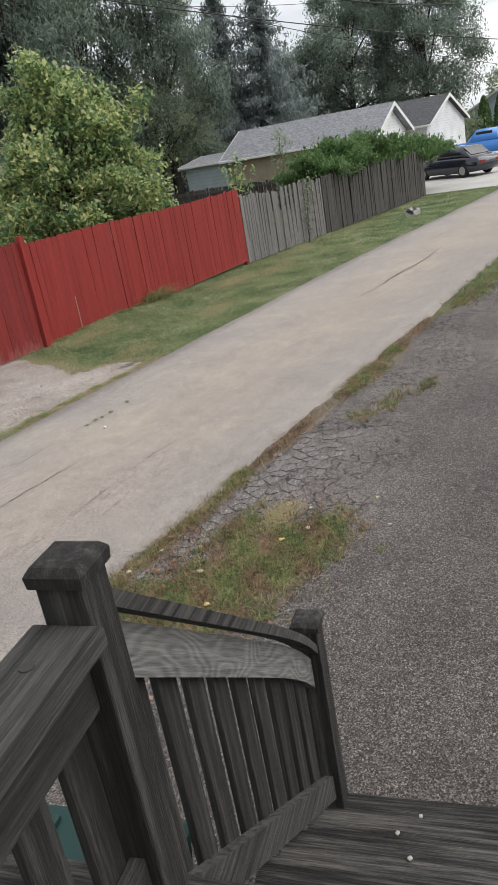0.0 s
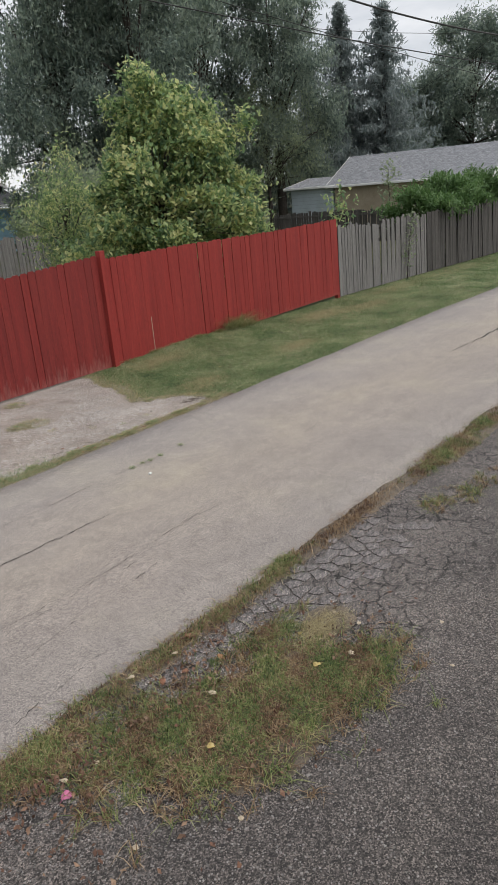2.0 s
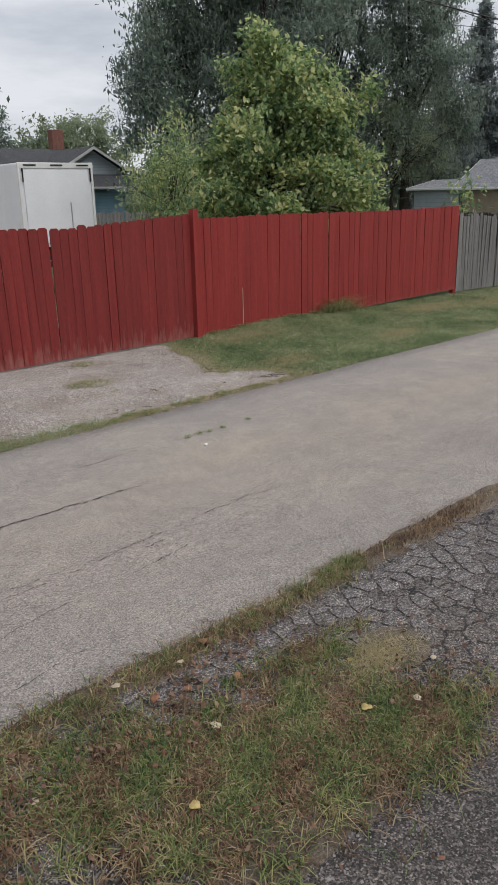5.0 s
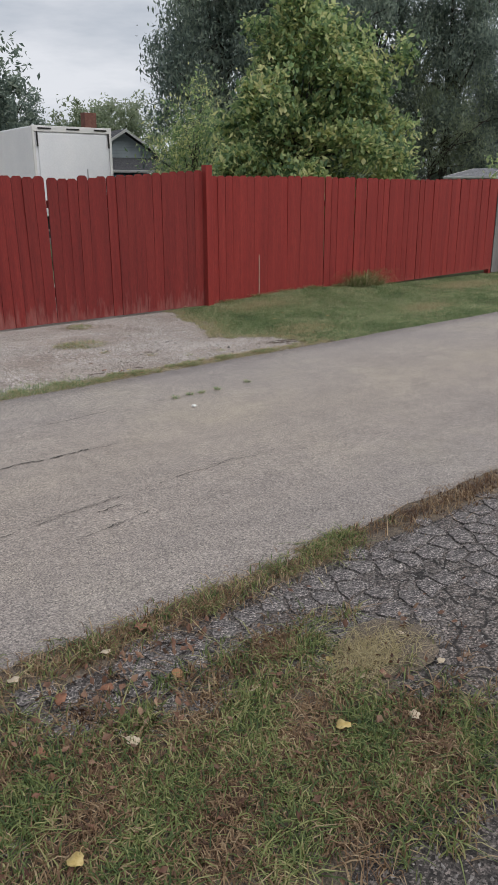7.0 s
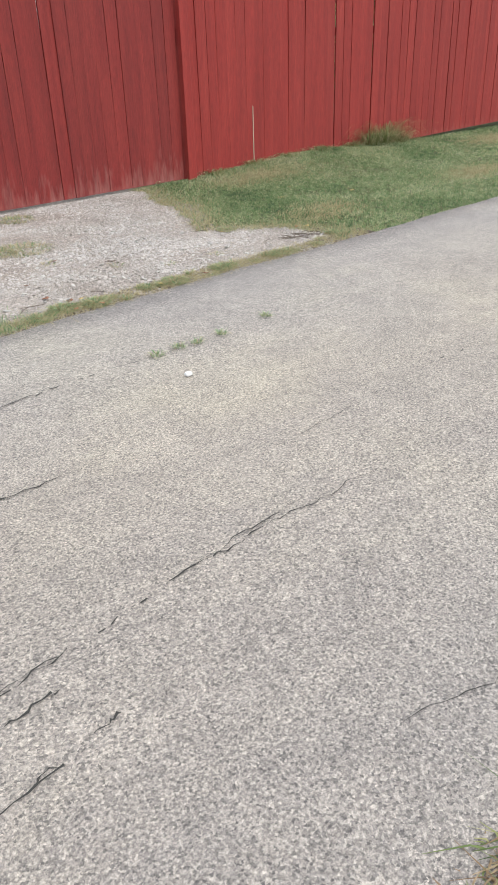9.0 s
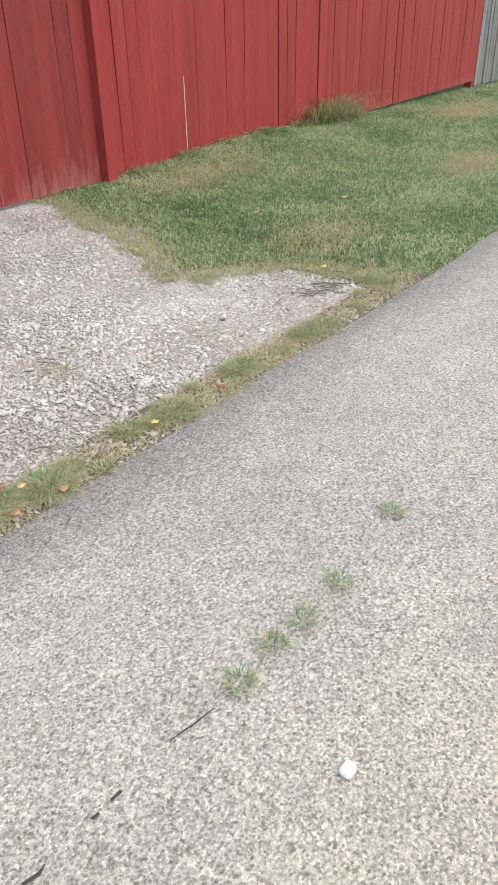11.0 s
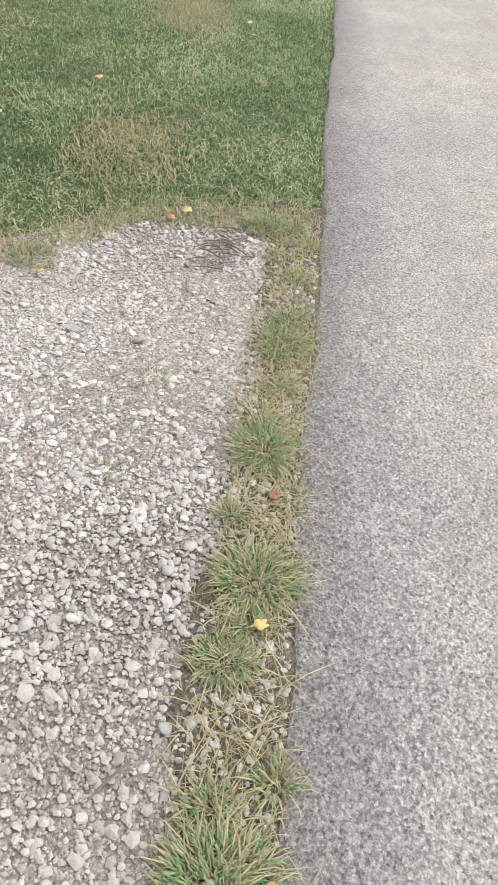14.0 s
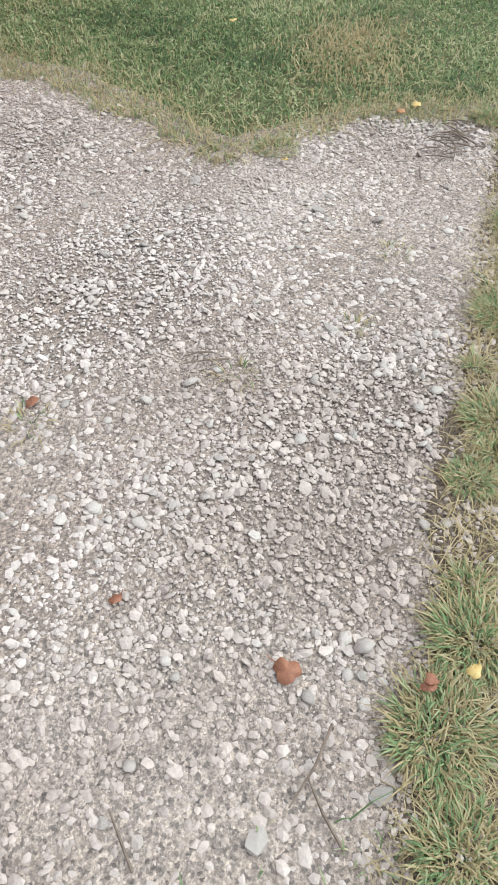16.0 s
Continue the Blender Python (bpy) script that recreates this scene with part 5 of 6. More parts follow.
rs = rng_of(301)
p = on_gravel(rs, 50000, -4.3, -0.6, -3.06, -0.05)
p = p[rs.uniform(0, 1, len(p)) < np.clip(0.6 - 0.4 * (p[:, 1] + 1.4), 0.6, 1)]  # dustier towards the fence
v1, f1 = pebbles(p, np.clip(rs.lognormal(math.log(0.0068), 0.36, len(p)), 0.0042, 0.015), rs, ICO_V, ICO_F, 0.5, 0.1)
tagged(raw("loose_gravel", v1, f1, M_STONE), "loose pale crushed limestone pebbles", "gravel", kind="stuff")
p = on_gravel(rs, 85000, -4.6, -0.6, -3.06, -0.05)
v1, f1 = pebbles(p, rs.uniform(0.003, 0.006, len(p)), rs, OCT_V, OCT_F, 0.5, 0.1)
tagged(raw("fine_gravel", v1, f1, M_STONE), "fine pale limestone chips", "gravel", kind="stuff")
p = on_gravel(rs, 16000, -9.0, -4.3, -3.06, -0.05)
v1, f1 = pebbles(p, rs.uniform(0.006, 0.016, len(p)), rs, OCT_V, OCT_F)
tagged(raw("sparse_gravel", v1, f1, M_STONE), "scattered pale limestone pebbles", "gravel", kind="stuff")
M_BIGSTONE = surf("limestone_lump", [(0.3, (0.44, 0.41, 0.37)), (0.7, (0.66, 0.63, 0.59))], 14, 160, 0.25, 0.9, 0.4, 0.004, vary=0.4)
stone_meshes = []
for k in range(8):
    vv, ff = pebbles(np.zeros((1, 2)), np.array([1.0]), rs, ICO_V, ICO_F)
    vv[:, 2] -= vv[:, 2].min() + 0.35
    me = bpy.data.meshes.new("stone")
    me.from_pydata(vv.tolist(), [], ff.tolist())
    me.materials.append(M_BIGSTONE)
    for q in me.polygons:
        q.use_smooth = k % 2 == 0
    stone_meshes.append(me)
for x, y in on_gravel(rs, 430, -4.1, -1.4, -3.03, -1.2)[:260]:
    ob = new("stone", stone_meshes[int(rs.integers(8))])
    ob.parent = drive
    r = float(np.clip(rs.lognormal(math.log(0.0128), 0.25), 0.009, 0.022))
    ob.matrix_world = pose(x, y, 0.004, 0, 0, rs.uniform(0, 360)) @ Matrix.Diagonal((r, r, r * 0.65, 1))

# stones and crumbs that have strayed onto pad and road edge
ps = np.stack([rs.uniform(-7.6, 0.0, 30000), -6.93 - np.abs(rs.normal(0, 1.2, 30000))], 1)
v1, f1 = pebbles(ps, rs.uniform(0.003, 0.008, len(ps)), rs, OCT_V, OCT_F)
M_CRUMB = surf("asphalt_crumb", [(0.3, (0.25, 0.235, 0.225)), (0.7, (0.50, 0.465, 0.44))], 6, 100, 0.3, 0.9, 0.3, 0.004, vary=0.6, island=True)
vg = np.stack([rs.uniform(-4.6, -0.8, 2600), rs.uniform(-3.2, -3.0, 2600)], 1)
v2, f2 = pebbles(vg, rs.uniform(0.004, 0.010, len(vg)), rs, ICO_V, ICO_F)
v2[:, 2] += 0.006
tagged(raw("strayed_gravel", v2, f2, M_STONE), "pale pebbles strayed onto the verge", "gravel", kind="stuff")
tagged(raw("loose_crumbs", v1, f1, M_CRUMB), "loose asphalt crumbs and small stones on the pad", "gravel", kind="stuff")


# ---- soil and grass ----
def soil_patch(name, outline, z, label):
    """A low mound of soil with a ragged rim."""
    c = np.mean(outline, 0)
    o = np.asarray(outline)
    n = len(o)
    v = [(*c, z + 0.012)] + [(*(c + (q - c) * 0.6), z + 0.009) for q in o] + [(*q, z - 0.004) for q in o]
    f = [(0, 1 + k, 1 + (k + 1) % n) for k in range(n)] + [(1 + k, 1 + n + k, 1 + n + (k + 1) % n, 1 + (k + 1) % n) for k in range(n)]
    return tagged(raw(name, np.array(v), f, M_DIRT, smooth=True), label, "soil", kind="structure")


def blob(cx, cy, rx, ry, seed, n=48):
    a = np.linspace(0, 2 * np.pi, n, endpoint=False)
    k = 1 + 0.16 * wobble(np.cos(a) * 2 + seed, seed) + 0.14 * wobble(np.sin(a) * 3 + seed, seed + 2)
    return np.stack([cx + rx * k * np.cos(a), cy + ry * k * np.sin(a)], 1)


soil_patch("soil_patch_1", blob(-5.85, -7.72, 0.78, 0.44, 1), 0.010, "brown soil showing through the pad")
soil_patch("soil_patch_2", blob(-4.98, -7.55, 0.24, 0.16, 2), 0.016, "pale sandy soil patch on the pad")
soil_patch("soil_patch_3", blob(-1.2, -6.95, 0.9, 0.16, 3), 0.009, "soil along the edge of the pad")
verge_x = np.arange(-9.5, -0.6, 0.06)
tagged(strip("verge", verge_x, lambda x: 0 * x - 3.24, lambda x: -3.02 + 0.06 * wobble(x * 1.7, 5.0), 0.009, M_DIRT, 0.02, 3), "strip of brown soil between gravel and road", "verge", kind="structure")
tagged(strip("verge_near", np.arange(-9, 1.2, 0.08), lambda x: -6.90 - 0.05 * (1 + wobble(x * 0.6, 4.4)), lambda x: 0 * x - 6.73, 0.007, M_DIRT, 0.02, 3), "strip of brown soil between pad and road", "verge", kind="structure")

rgz = rng_of(401)


def scatter(n, x0, x1, y0, y1):
    return np.stack([rgz.uniform(x0, x1, n), rgz.uniform(y0, y1, n)], 1)


def lawn(name, n, x0, x1, h, w, mat, label, y_lo=-3.2, left=True, thin=0.0):
    q = scatter(n, x0, x1, y_lo, 0.12)
    keep = q[:, 1] > far_edge(q[:, 0]) + 0.0
    if left:
        keep &= q[:, 0] > lawn_left(q[:, 1]) + rgz.normal(0, 0.07, n)
    if thin:
        keep &= rgz.uniform(0, 1, n) > thin * (0.5 + 0.5 * np.sin(q[:, 0] * 1.7) * np.sin(q[:, 1] * 3.1 + q[:, 0]))
    q = q[keep]
    v, f = blades(q, ground_z(q[:, 0]) - 0.012 + bank(q[:, 0], q[:, 1]), h * 0.52, w * 1.35, 1.9, rgz)
    tagged(raw(name, v, f, mat), label, "grass", kind="stuff")


lawn("lawn_grass", 90000, -1.6, 3.2, 0.05, 0.0045, M_GRASS, "short green lawn along the red fence", thin=0.5)
lawn("lawn_grass", 52000, 3.2, 9.5, 0.05, 0.007, M_GRASS, "short green lawn along the red fence", left=False, thin=0.4)
lawn("lawn_grass", 34000, 9.5, 22.5, 0.06, 0.016, M_GRASS, "short green lawn along the grey fence", left=False)
q = np.stack([rgz.uniform(2.2, 14.0, 15000), -6.82 - np.abs(rgz.normal(0, 0.28, 15000))], 1)
q = q[rgz.uniform(0, 1, len(q)) < np.clip((q[:, 0] - 1.8) / 2.5, 0, 1)]
v, f = blades(q, ground_z(q[:, 0]) + 0.0, 0.05, 0.010, 1.5, rgz)
tagged(raw("roadside_grass", v, f, M_GRASS), "green grass along the far stretch of the pad", "grass", kind="stuff")
lawn("dry_grass", 11000, -1.6, 3.2, 0.05, 0.004, M_DRY, "straw-coloured blades in the lawn", thin=0.9)
lawn("dry_grass", 9000, 3.2, 12.0, 0.05, 0.007, M_DRY, "straw-coloured blades in the lawn", left=False, thin=0.9)
# worn straw patches in the lawn
q = np.concatenate([np.stack([rgz.normal(cx, sx, n), rgz.normal(cy, sy, n)], 1) for cx, cy, sx, sy, n in ((5.2, -0.9, 0.45, 0.2, 2600), (6.6, -1.3, 0.5, 0.2, 2000), (2.4, -2.2, 0.35, 0.15, 1800), (0.6, -0.6, 0.4, 0.15, 2000), (-0.3, -2.3, 0.25, 0.15, 1500), (9.0, -0.6, 0.8, 0.2, 1600), (13.0, -0.5, 2.0, 0.25, 2600))])
q = q[(q[:, 1] < 0.0) & (q[:, 1] > -3.1)]
v, f = blades(q, ground_z(q[:, 0]) - 0.006 + bank(q[:, 0], q[:, 1]), 0.036, 0.006, 1.6, rgz)
tagged(raw("worn_grass", v, f, M_DRY), "worn straw-coloured patches in the lawn", "grass", kind="stuff")
# straw fringe against the gravel
fy = rgz.uniform(-3.15, 0.0, 9500)
q = np.stack([lawn_left(fy) + np.abs(rgz.normal(0, 0.17, 9500)) - 0.09 - 0.05 * wobble(fy * 4, 1.0), fy], 1)
q, fresh = q[::2], q[1::5]
v, f = blades(fresh, 0 * fresh[:, 0] - 0.005, 0.04, 0.004, 1.4, rgz)
tagged(raw("fringe_grass", v, f, M_TUFT), "pale green grass at the ragged end of the lawn", "grass", kind="stuff")
v, f = blades(q, 0 * q[:, 0] - 0.005, 0.04, 0.004, 1.8, rgz)
tagged(raw("straw_fringe", v, f, M_DRY), "dry straw-coloured grass fringe at the gravel", "grass", kind="stuff")

# verge against the road: thin growth between the tufts
q = np.stack([rgz.uniform(-6.0, -0.7, 16000), rgz.uniform(-3.2, -3.02, 16000) + rgz.normal(0, 0.025, 16000)], 1)
dens = 0.5 + 0.5 * wobble(q[:, 0] * 1.6, 2.0)
q = q[rgz.uniform(0, 1, len(q)) < 0.35 + 0.65 * dens]
v, f = blades(q, 0 * q[:, 0] + 0.010, 0.022, 0.0026, 2.6, rgz)
tagged(raw("verge_grass", v, f, M_DRY), "thin dry grass along the road edge", "grass", kind="stuff")
q = np.stack([rgz.uniform(-6.2, -3.6, 12000), -3.2 + np.abs(rgz.normal(0, 0.16, 12000))], 1)
q = q[rgz.uniform(0, 1, len(q)) < np.clip((-3.5 - q[:, 0]) * 1.4, 0.1, 1) * (0.55 + 0.45 * wobble(q[:, 0] * 2.2 + q[:, 1] * 3, 1.0))]
v, f = blades(q, 0 * q[:, 0] + 0.004, 0.038, 0.0035, 1.0, rgz)
tagged(raw("verge_grass", v, f, M_TUFT), "green grass along the road edge", "grass", kind="stuff")


def tuft(x, y, r, h, n, z=0.004, dry=0.25, green=M_TUFT, dead=M_DRY):
    """A clump whose blades spread from its middle."""
    top = empty("grass_tuft", pose(x, y, z))
    for name, mat, m in (("growth", green, int(n * (1 - dry))), ("dead_growth", dead, int(n * dry))):
        a = rgz.uniform(0, 2 * np.pi, m)
        rad = r * np.sqrt(rgz.uniform(0, 1, m))
        b = np.stack([np.cos(a) * rad, np.sin(a) * rad, 0 * a], 1)
        out = a + rgz.normal(0, 0.5, m)
        hh = h * rgz.uniform(0.5, 1.25, m)
        reach = hh * (0.5 + 1.1 * rad / r) * rgz.uniform(0.5, 1.3, m) * (1.35 if name == "dead_growth" else 1)
        d = np.stack([np.cos(out), np.sin(out), 0 * a], 1)
        sd = np.stack([-np.sin(out), np.cos(out), 0 * a], 1) * (0.0011 + 0.0008 * rgz.uniform(0, 1, m))[:, None]
        up = np.array((0, 0, 1.0))
        p1 = b + d * reach[:, None] * 0.3 + up * hh[:, None] * 0.55
        p2 = b + d * reach[:, None] * 0.7 + up * hh[:, None] * 0.78
        p3 = b + d * reach[:, None] * 1.1 + up * hh[:, None] * (0.6 if name == "growth" else 0.15)
        v = np.stack([b - sd, b + sd, p1 + sd, p1 - sd, p2 + sd * 0.7, p2 - sd * 0.7, p3], 1).reshape(-1, 3)
        i = np.arange(m)[:, None] * 7
        f = np.concatenate([i + np.array([t]) for t in ((0, 1, 2), (0, 2, 3), (3, 2, 4), (3, 4, 5), (5, 4, 6))])
        tagged(raw(name, v, f, mat, top), kind="stuff")
    return tagged(top, "clump of green and straw-coloured grass at the road edge", "grass tuft", "grass tufts on the verge")


for x, y, r, h, n in ((-2.19, -3.09, 0.085, 0.11, 420), (-2.62, -3.11, 0.095, 0.11, 460), (-2.83, -3.06, 0.06, 0.08, 240), (-3.24, -3.11, 0.10, 0.11, 520), (-3.43, -3.06, 0.10, 0.10, 480),
                      (-1.68, -3.11, 0.08, 0.10, 330), (-0.88, -2.98, 0.09, 0.10, 260), (-1.38, -2.22, 0.10, 0.06, 200), (-3.62, -3.12, 0.09, 0.09, 360), (-3.12, -3.08, 0.05, 0.07, 160), (-1.25, -3.12, 0.06, 0.07, 160),
                      (-1.9, -3.13, 0.05, 0.07, 120), (-4.0, -3.0, 0.08, 0.08, 240), (-4.4, -3.02, 0.08, 0.08, 240), (-4.8, -2.98, 0.09, 0.09, 260)):
    tuft(x, y, r * 0.8, h * 0.27, int(n * 1.8), 0.010, 0.5)
for x, y, r in ((-2.9, -1.51, 0.22), (-3.1, -1.45, 0.15), (-2.4, -0.42, 0.16), (-2.64, -2.45, 0.05), (-2.95, -2.02, 0.06), (-1.95, -2.75, 0.05), (-2.35, -2.7, 0.04), (-4.4, -1.7, 0.15)):
    tuft(x, y, r, 0.032 if r > 0.1 else 0.02, int((2600 if r > 0.1 else 800) * r), 0.006, 0.6)

# growth on and along the pad
SPOTS = ((-5.9, -7.72, 0.6, 0.32, 9000), (-6.45, -7.3, 0.45, 0.25, 3800), (-5.4, -7.95, 0.35, 0.22, 3000), (-5.3, -7.3, 0.3, 0.12, 1000), (-1.6, -6.9, 0.55, 0.12, 3000), (-0.6, -6.88, 0.3, 0.1, 1400), (-2.4, -7.5, 0.35, 0.12, 350),
         (-1.9, -7.75, 0.25, 0.08, 250), (2.4, -7.05, 0.6, 0.16, 1500), (4.4, -7.05, 1.4, 0.22, 4500), (8.0, -7.1, 2.5, 0.25, 5000), (-6.9, -6.95, 0.4, 0.16, 1600), (-4.45, -6.8, 0.2, 0.05, 420), (-2.9, -7.35, 0.2, 0.1, 200))
green, dry = [], []
for cx, cy, sx, sy, n in SPOTS:
    n = int(n * 1.7)
    roots = np.stack([rgz.normal(cx, sx * 0.6, n // 14), rgz.normal(cy, sy * 0.6, n // 14)], 1)
    q = roots[rgz.integers(0, len(roots), n)] + rgz.normal(0, 0.019, (n, 2))
    q = q[q[:, 1] < -6.72]
    k = rgz.uniform(0, 1, len(q)) < 0.42 + 0.5 * np.sin(q[:, 0] * 5 + q[:, 1] * 4) * np.sin(q[:, 0] * 11 - q[:, 1] * 13)
    green.append(q[k])
    dry.append(q[~k])
ex = rgz.uniform(-7.2, -4.3, 2200)
q = np.stack([ex, -6.84 + 0.05 * wobble(ex, 2.4) + rgz.normal(0, 0.05, 2200)], 1)
green.append(q[::2])
dry.append(q[1::2])
ex = rgz.uniform(-4.3, -2.6, 260)
dry.append(np.stack([ex, -6.83 + rgz.normal(0, 0.03, 260)], 1))
ex = rgz.uniform(-7.5, 1.2, 9000)
dry.append(np.stack([ex, -6.86 + rgz.normal(0, 0.06, 9000)], 1)[np.sin(ex * 3.1) + rgz.normal(0, 0.6, 9000) > 0.1])
for name, qs, mat, label, h in (("pad_grass", green, M_PADGREEN, "green grass growing through the broken pad", 0.042), ("pad_dry_grass", dry, M_PADDRY, "brown dry grass on the broken pad", 0.036)):
    q = np.concatenate(qs)
    v, f = blades(q, ground_z(q[:, 0]) + 0.006, h, 0.0048, 1.9, rgz)
    tagged(raw(name, v, f, mat), label, "grass", kind="stuff")


for x, y, r in ((-4.45, -6.82, 0.09), (-4.62, -6.84, 0.08), (-4.85, -6.86, 0.08), (-5.3, -6.88, 0.08), (-5.8, -6.86, 0.07), (-6.3, -6.9, 0.09), (-2.0, -6.88, 0.08), (-1.3, -6.9, 0.1)):
    tuft(x, y, r * 0.8, 0.03, 220, 0.012, 0.4, M_PADGREEN, M_PADDRY)
for x, y in ((-3.37, -4.12), (-3.52, -4.13), (-3.26, -4.13), (-3.08, -4.13), (-2.72, -4.10), ):
    tuft(x, y, 0.03, 0.022, 60, 0.034, 0.2)
for x, r, h, n in ((3.1, 0.12, 0.24, 420), (3.4, 0.14, 0.34, 520), (3.75, 0.12, 0.2, 300), (2.7, 0.1, 0.09, 160), (0.9, 0.1, 0.07, 150), (0.3, 0.12, 0.06, 160), (1.5, 0.12, 0.07, 150), (2.1, 0.12, 0.08, 160), (4.1, 0.12, 0.07, 140)):
    tuft(x, -0.09, r, h, n, float(bank(x, -0.09)) - 0.01, 0.18, M_PADGREEN)
for k in range(22):
    tuft(rgz.uniform(-3.9, -0.8), rgz.uniform(-3.19, -3.03), rgz.uniform(0.02, 0.045), rgz.uniform(0.018, 0.035), 70, 0.012, 0.45)
cl = scatter(26000, -1.2, 4.0, -3.1, 0.0)
cl = cl[(cl[:, 0] > lawn_left(cl[:, 1]) + 0.15) & (np.sin(cl[:, 0] * 2.7 + 1) * np.sin(cl[:, 1] * 3.7) + 0.4 * np.sin(cl[:, 0] * 7 + cl[:, 1] * 9) > -0.1)]
v, f = leaf_cloud(np.stack([cl[:, 0], cl[:, 1], 0.018 + bank(cl[:, 0], cl[:, 1]) + rgz.uniform(0, 0.02, len(cl))], 1), None, 0.014, rgz, 0.85)
tagged(raw("clover", v, f, M_GRASS), "low clover growing through the lawn", "clover", kind="stuff")


q = np.stack([rgz.normal(-5.06, 0.10, 1900), rgz.normal(-7.55, 0.055, 1900)], 1)
v, f = blades(q, 0 * q[:, 0] + 0.02, 0.02, 0.0028, 2.6, rgz)
tagged(raw("straw_mat", v, f, M_DRY), "mat of fine bleached straw on the pad", "grass", kind="stuff")
# brown litter caught in the growth on the pad
lt = np.concatenate([np.stack([rgz.normal(cx, sx, n), rgz.normal(cy, sy, n)], 1) for cx, cy, sx, sy, n in
                     ((-5.91, -7.30, 0.14, 0.07, 90), (-6.55, -7.18, 0.2, 0.08, 110), (-6.95, -7.15, 0.2, 0.1, 110), (-5.75, -7.0, 0.3, 0.06, 90), (-6.3, -7.7, 0.5, 0.25, 160), (-5.4, -7.8, 0.4, 0.2, 120), (-4.9, -7.6, 0.3, 0.15, 50), (-7.2, -7.4, 0.2, 0.2, 60))])
v, f = leaf_cloud(np.stack([lt[:, 0], lt[:, 1], rgz.uniform(0.018, 0.04, len(lt))], 1), None, 0.032, rgz, 0.6)
v[:, 2] = np.clip(v[:, 2], 0.012, 0.06)
M_LITTER = surf("red_brown_leaf_litter", [(0.3, (0.13, 0.06, 0.04)), (0.5, (0.24, 0.12, 0.075)), (0.7, (0.42, 0.29, 0.19))], 12, 120, 0.3, 0.8, 0.3, 0.002, vary=0.5, island=True)
tagged(raw("leaf_litter", v, f, M_LITTER), "red-brown crumbled leaf litter on the pad", "leaf litter", kind="stuff")


# ---- fallen leaves and scraps ----
def fallen_leaf(x, y, z, size, mat, label, seed, lobes=5):
    rg = rng_of(seed)
    bm = bmesh.new()
    n = 26
    mid = bm.verts.new((0, 0, 0.004))
    rim = []
    for k in range(n):
        a = 2 * math.pi * k / n
        r = size * 0.5 * (0.72 + 0.28 * abs(math.cos(a * lobes / 2))) * (1.25 if lobes < 3 and abs(math.cos(a)) > 0.8 else 1) * rg.uniform(0.92, 1.08)
        rim.append(bm.verts.new((r * math.cos(a), r * math.sin(a) * (0.55 if lobes < 3 else 0.85), 0.005 + 0.09 * size * math.sin(a * 2 + seed) ** 2)))
    for k in range(n):
        bm.faces.new((mid, rim[k], rim[(k + 1) % n]))
    g = bmesh.ops.extrude_face_region(bm, geom=bm.faces[:])
    bmesh.ops.translate(bm, vec=(0, 0, -0.0012), verts=[v for v in g["geom"] if isinstance(v, bmesh.types.BMVert)])
    tube(bm, [(size * 0.45, 0, 0.005), (size * 0.7, 0.004, 0.01), (size * 0.85, 0.0, 0.006)], [0.0012, 0.001, 0.0008], 5)
    bmesh.ops.recalc_face_normals(bm, faces=bm.faces[:])
    ob = finish("fallen_leaf", bm, mat, smooth=True)
    ob.matrix_world = pose(x, y, z, rg.normal(0, 8), rg.normal(0, 8), rg.uniform(0, 360))
    return tagged(ob, label, "leaf", "fallen leaves")


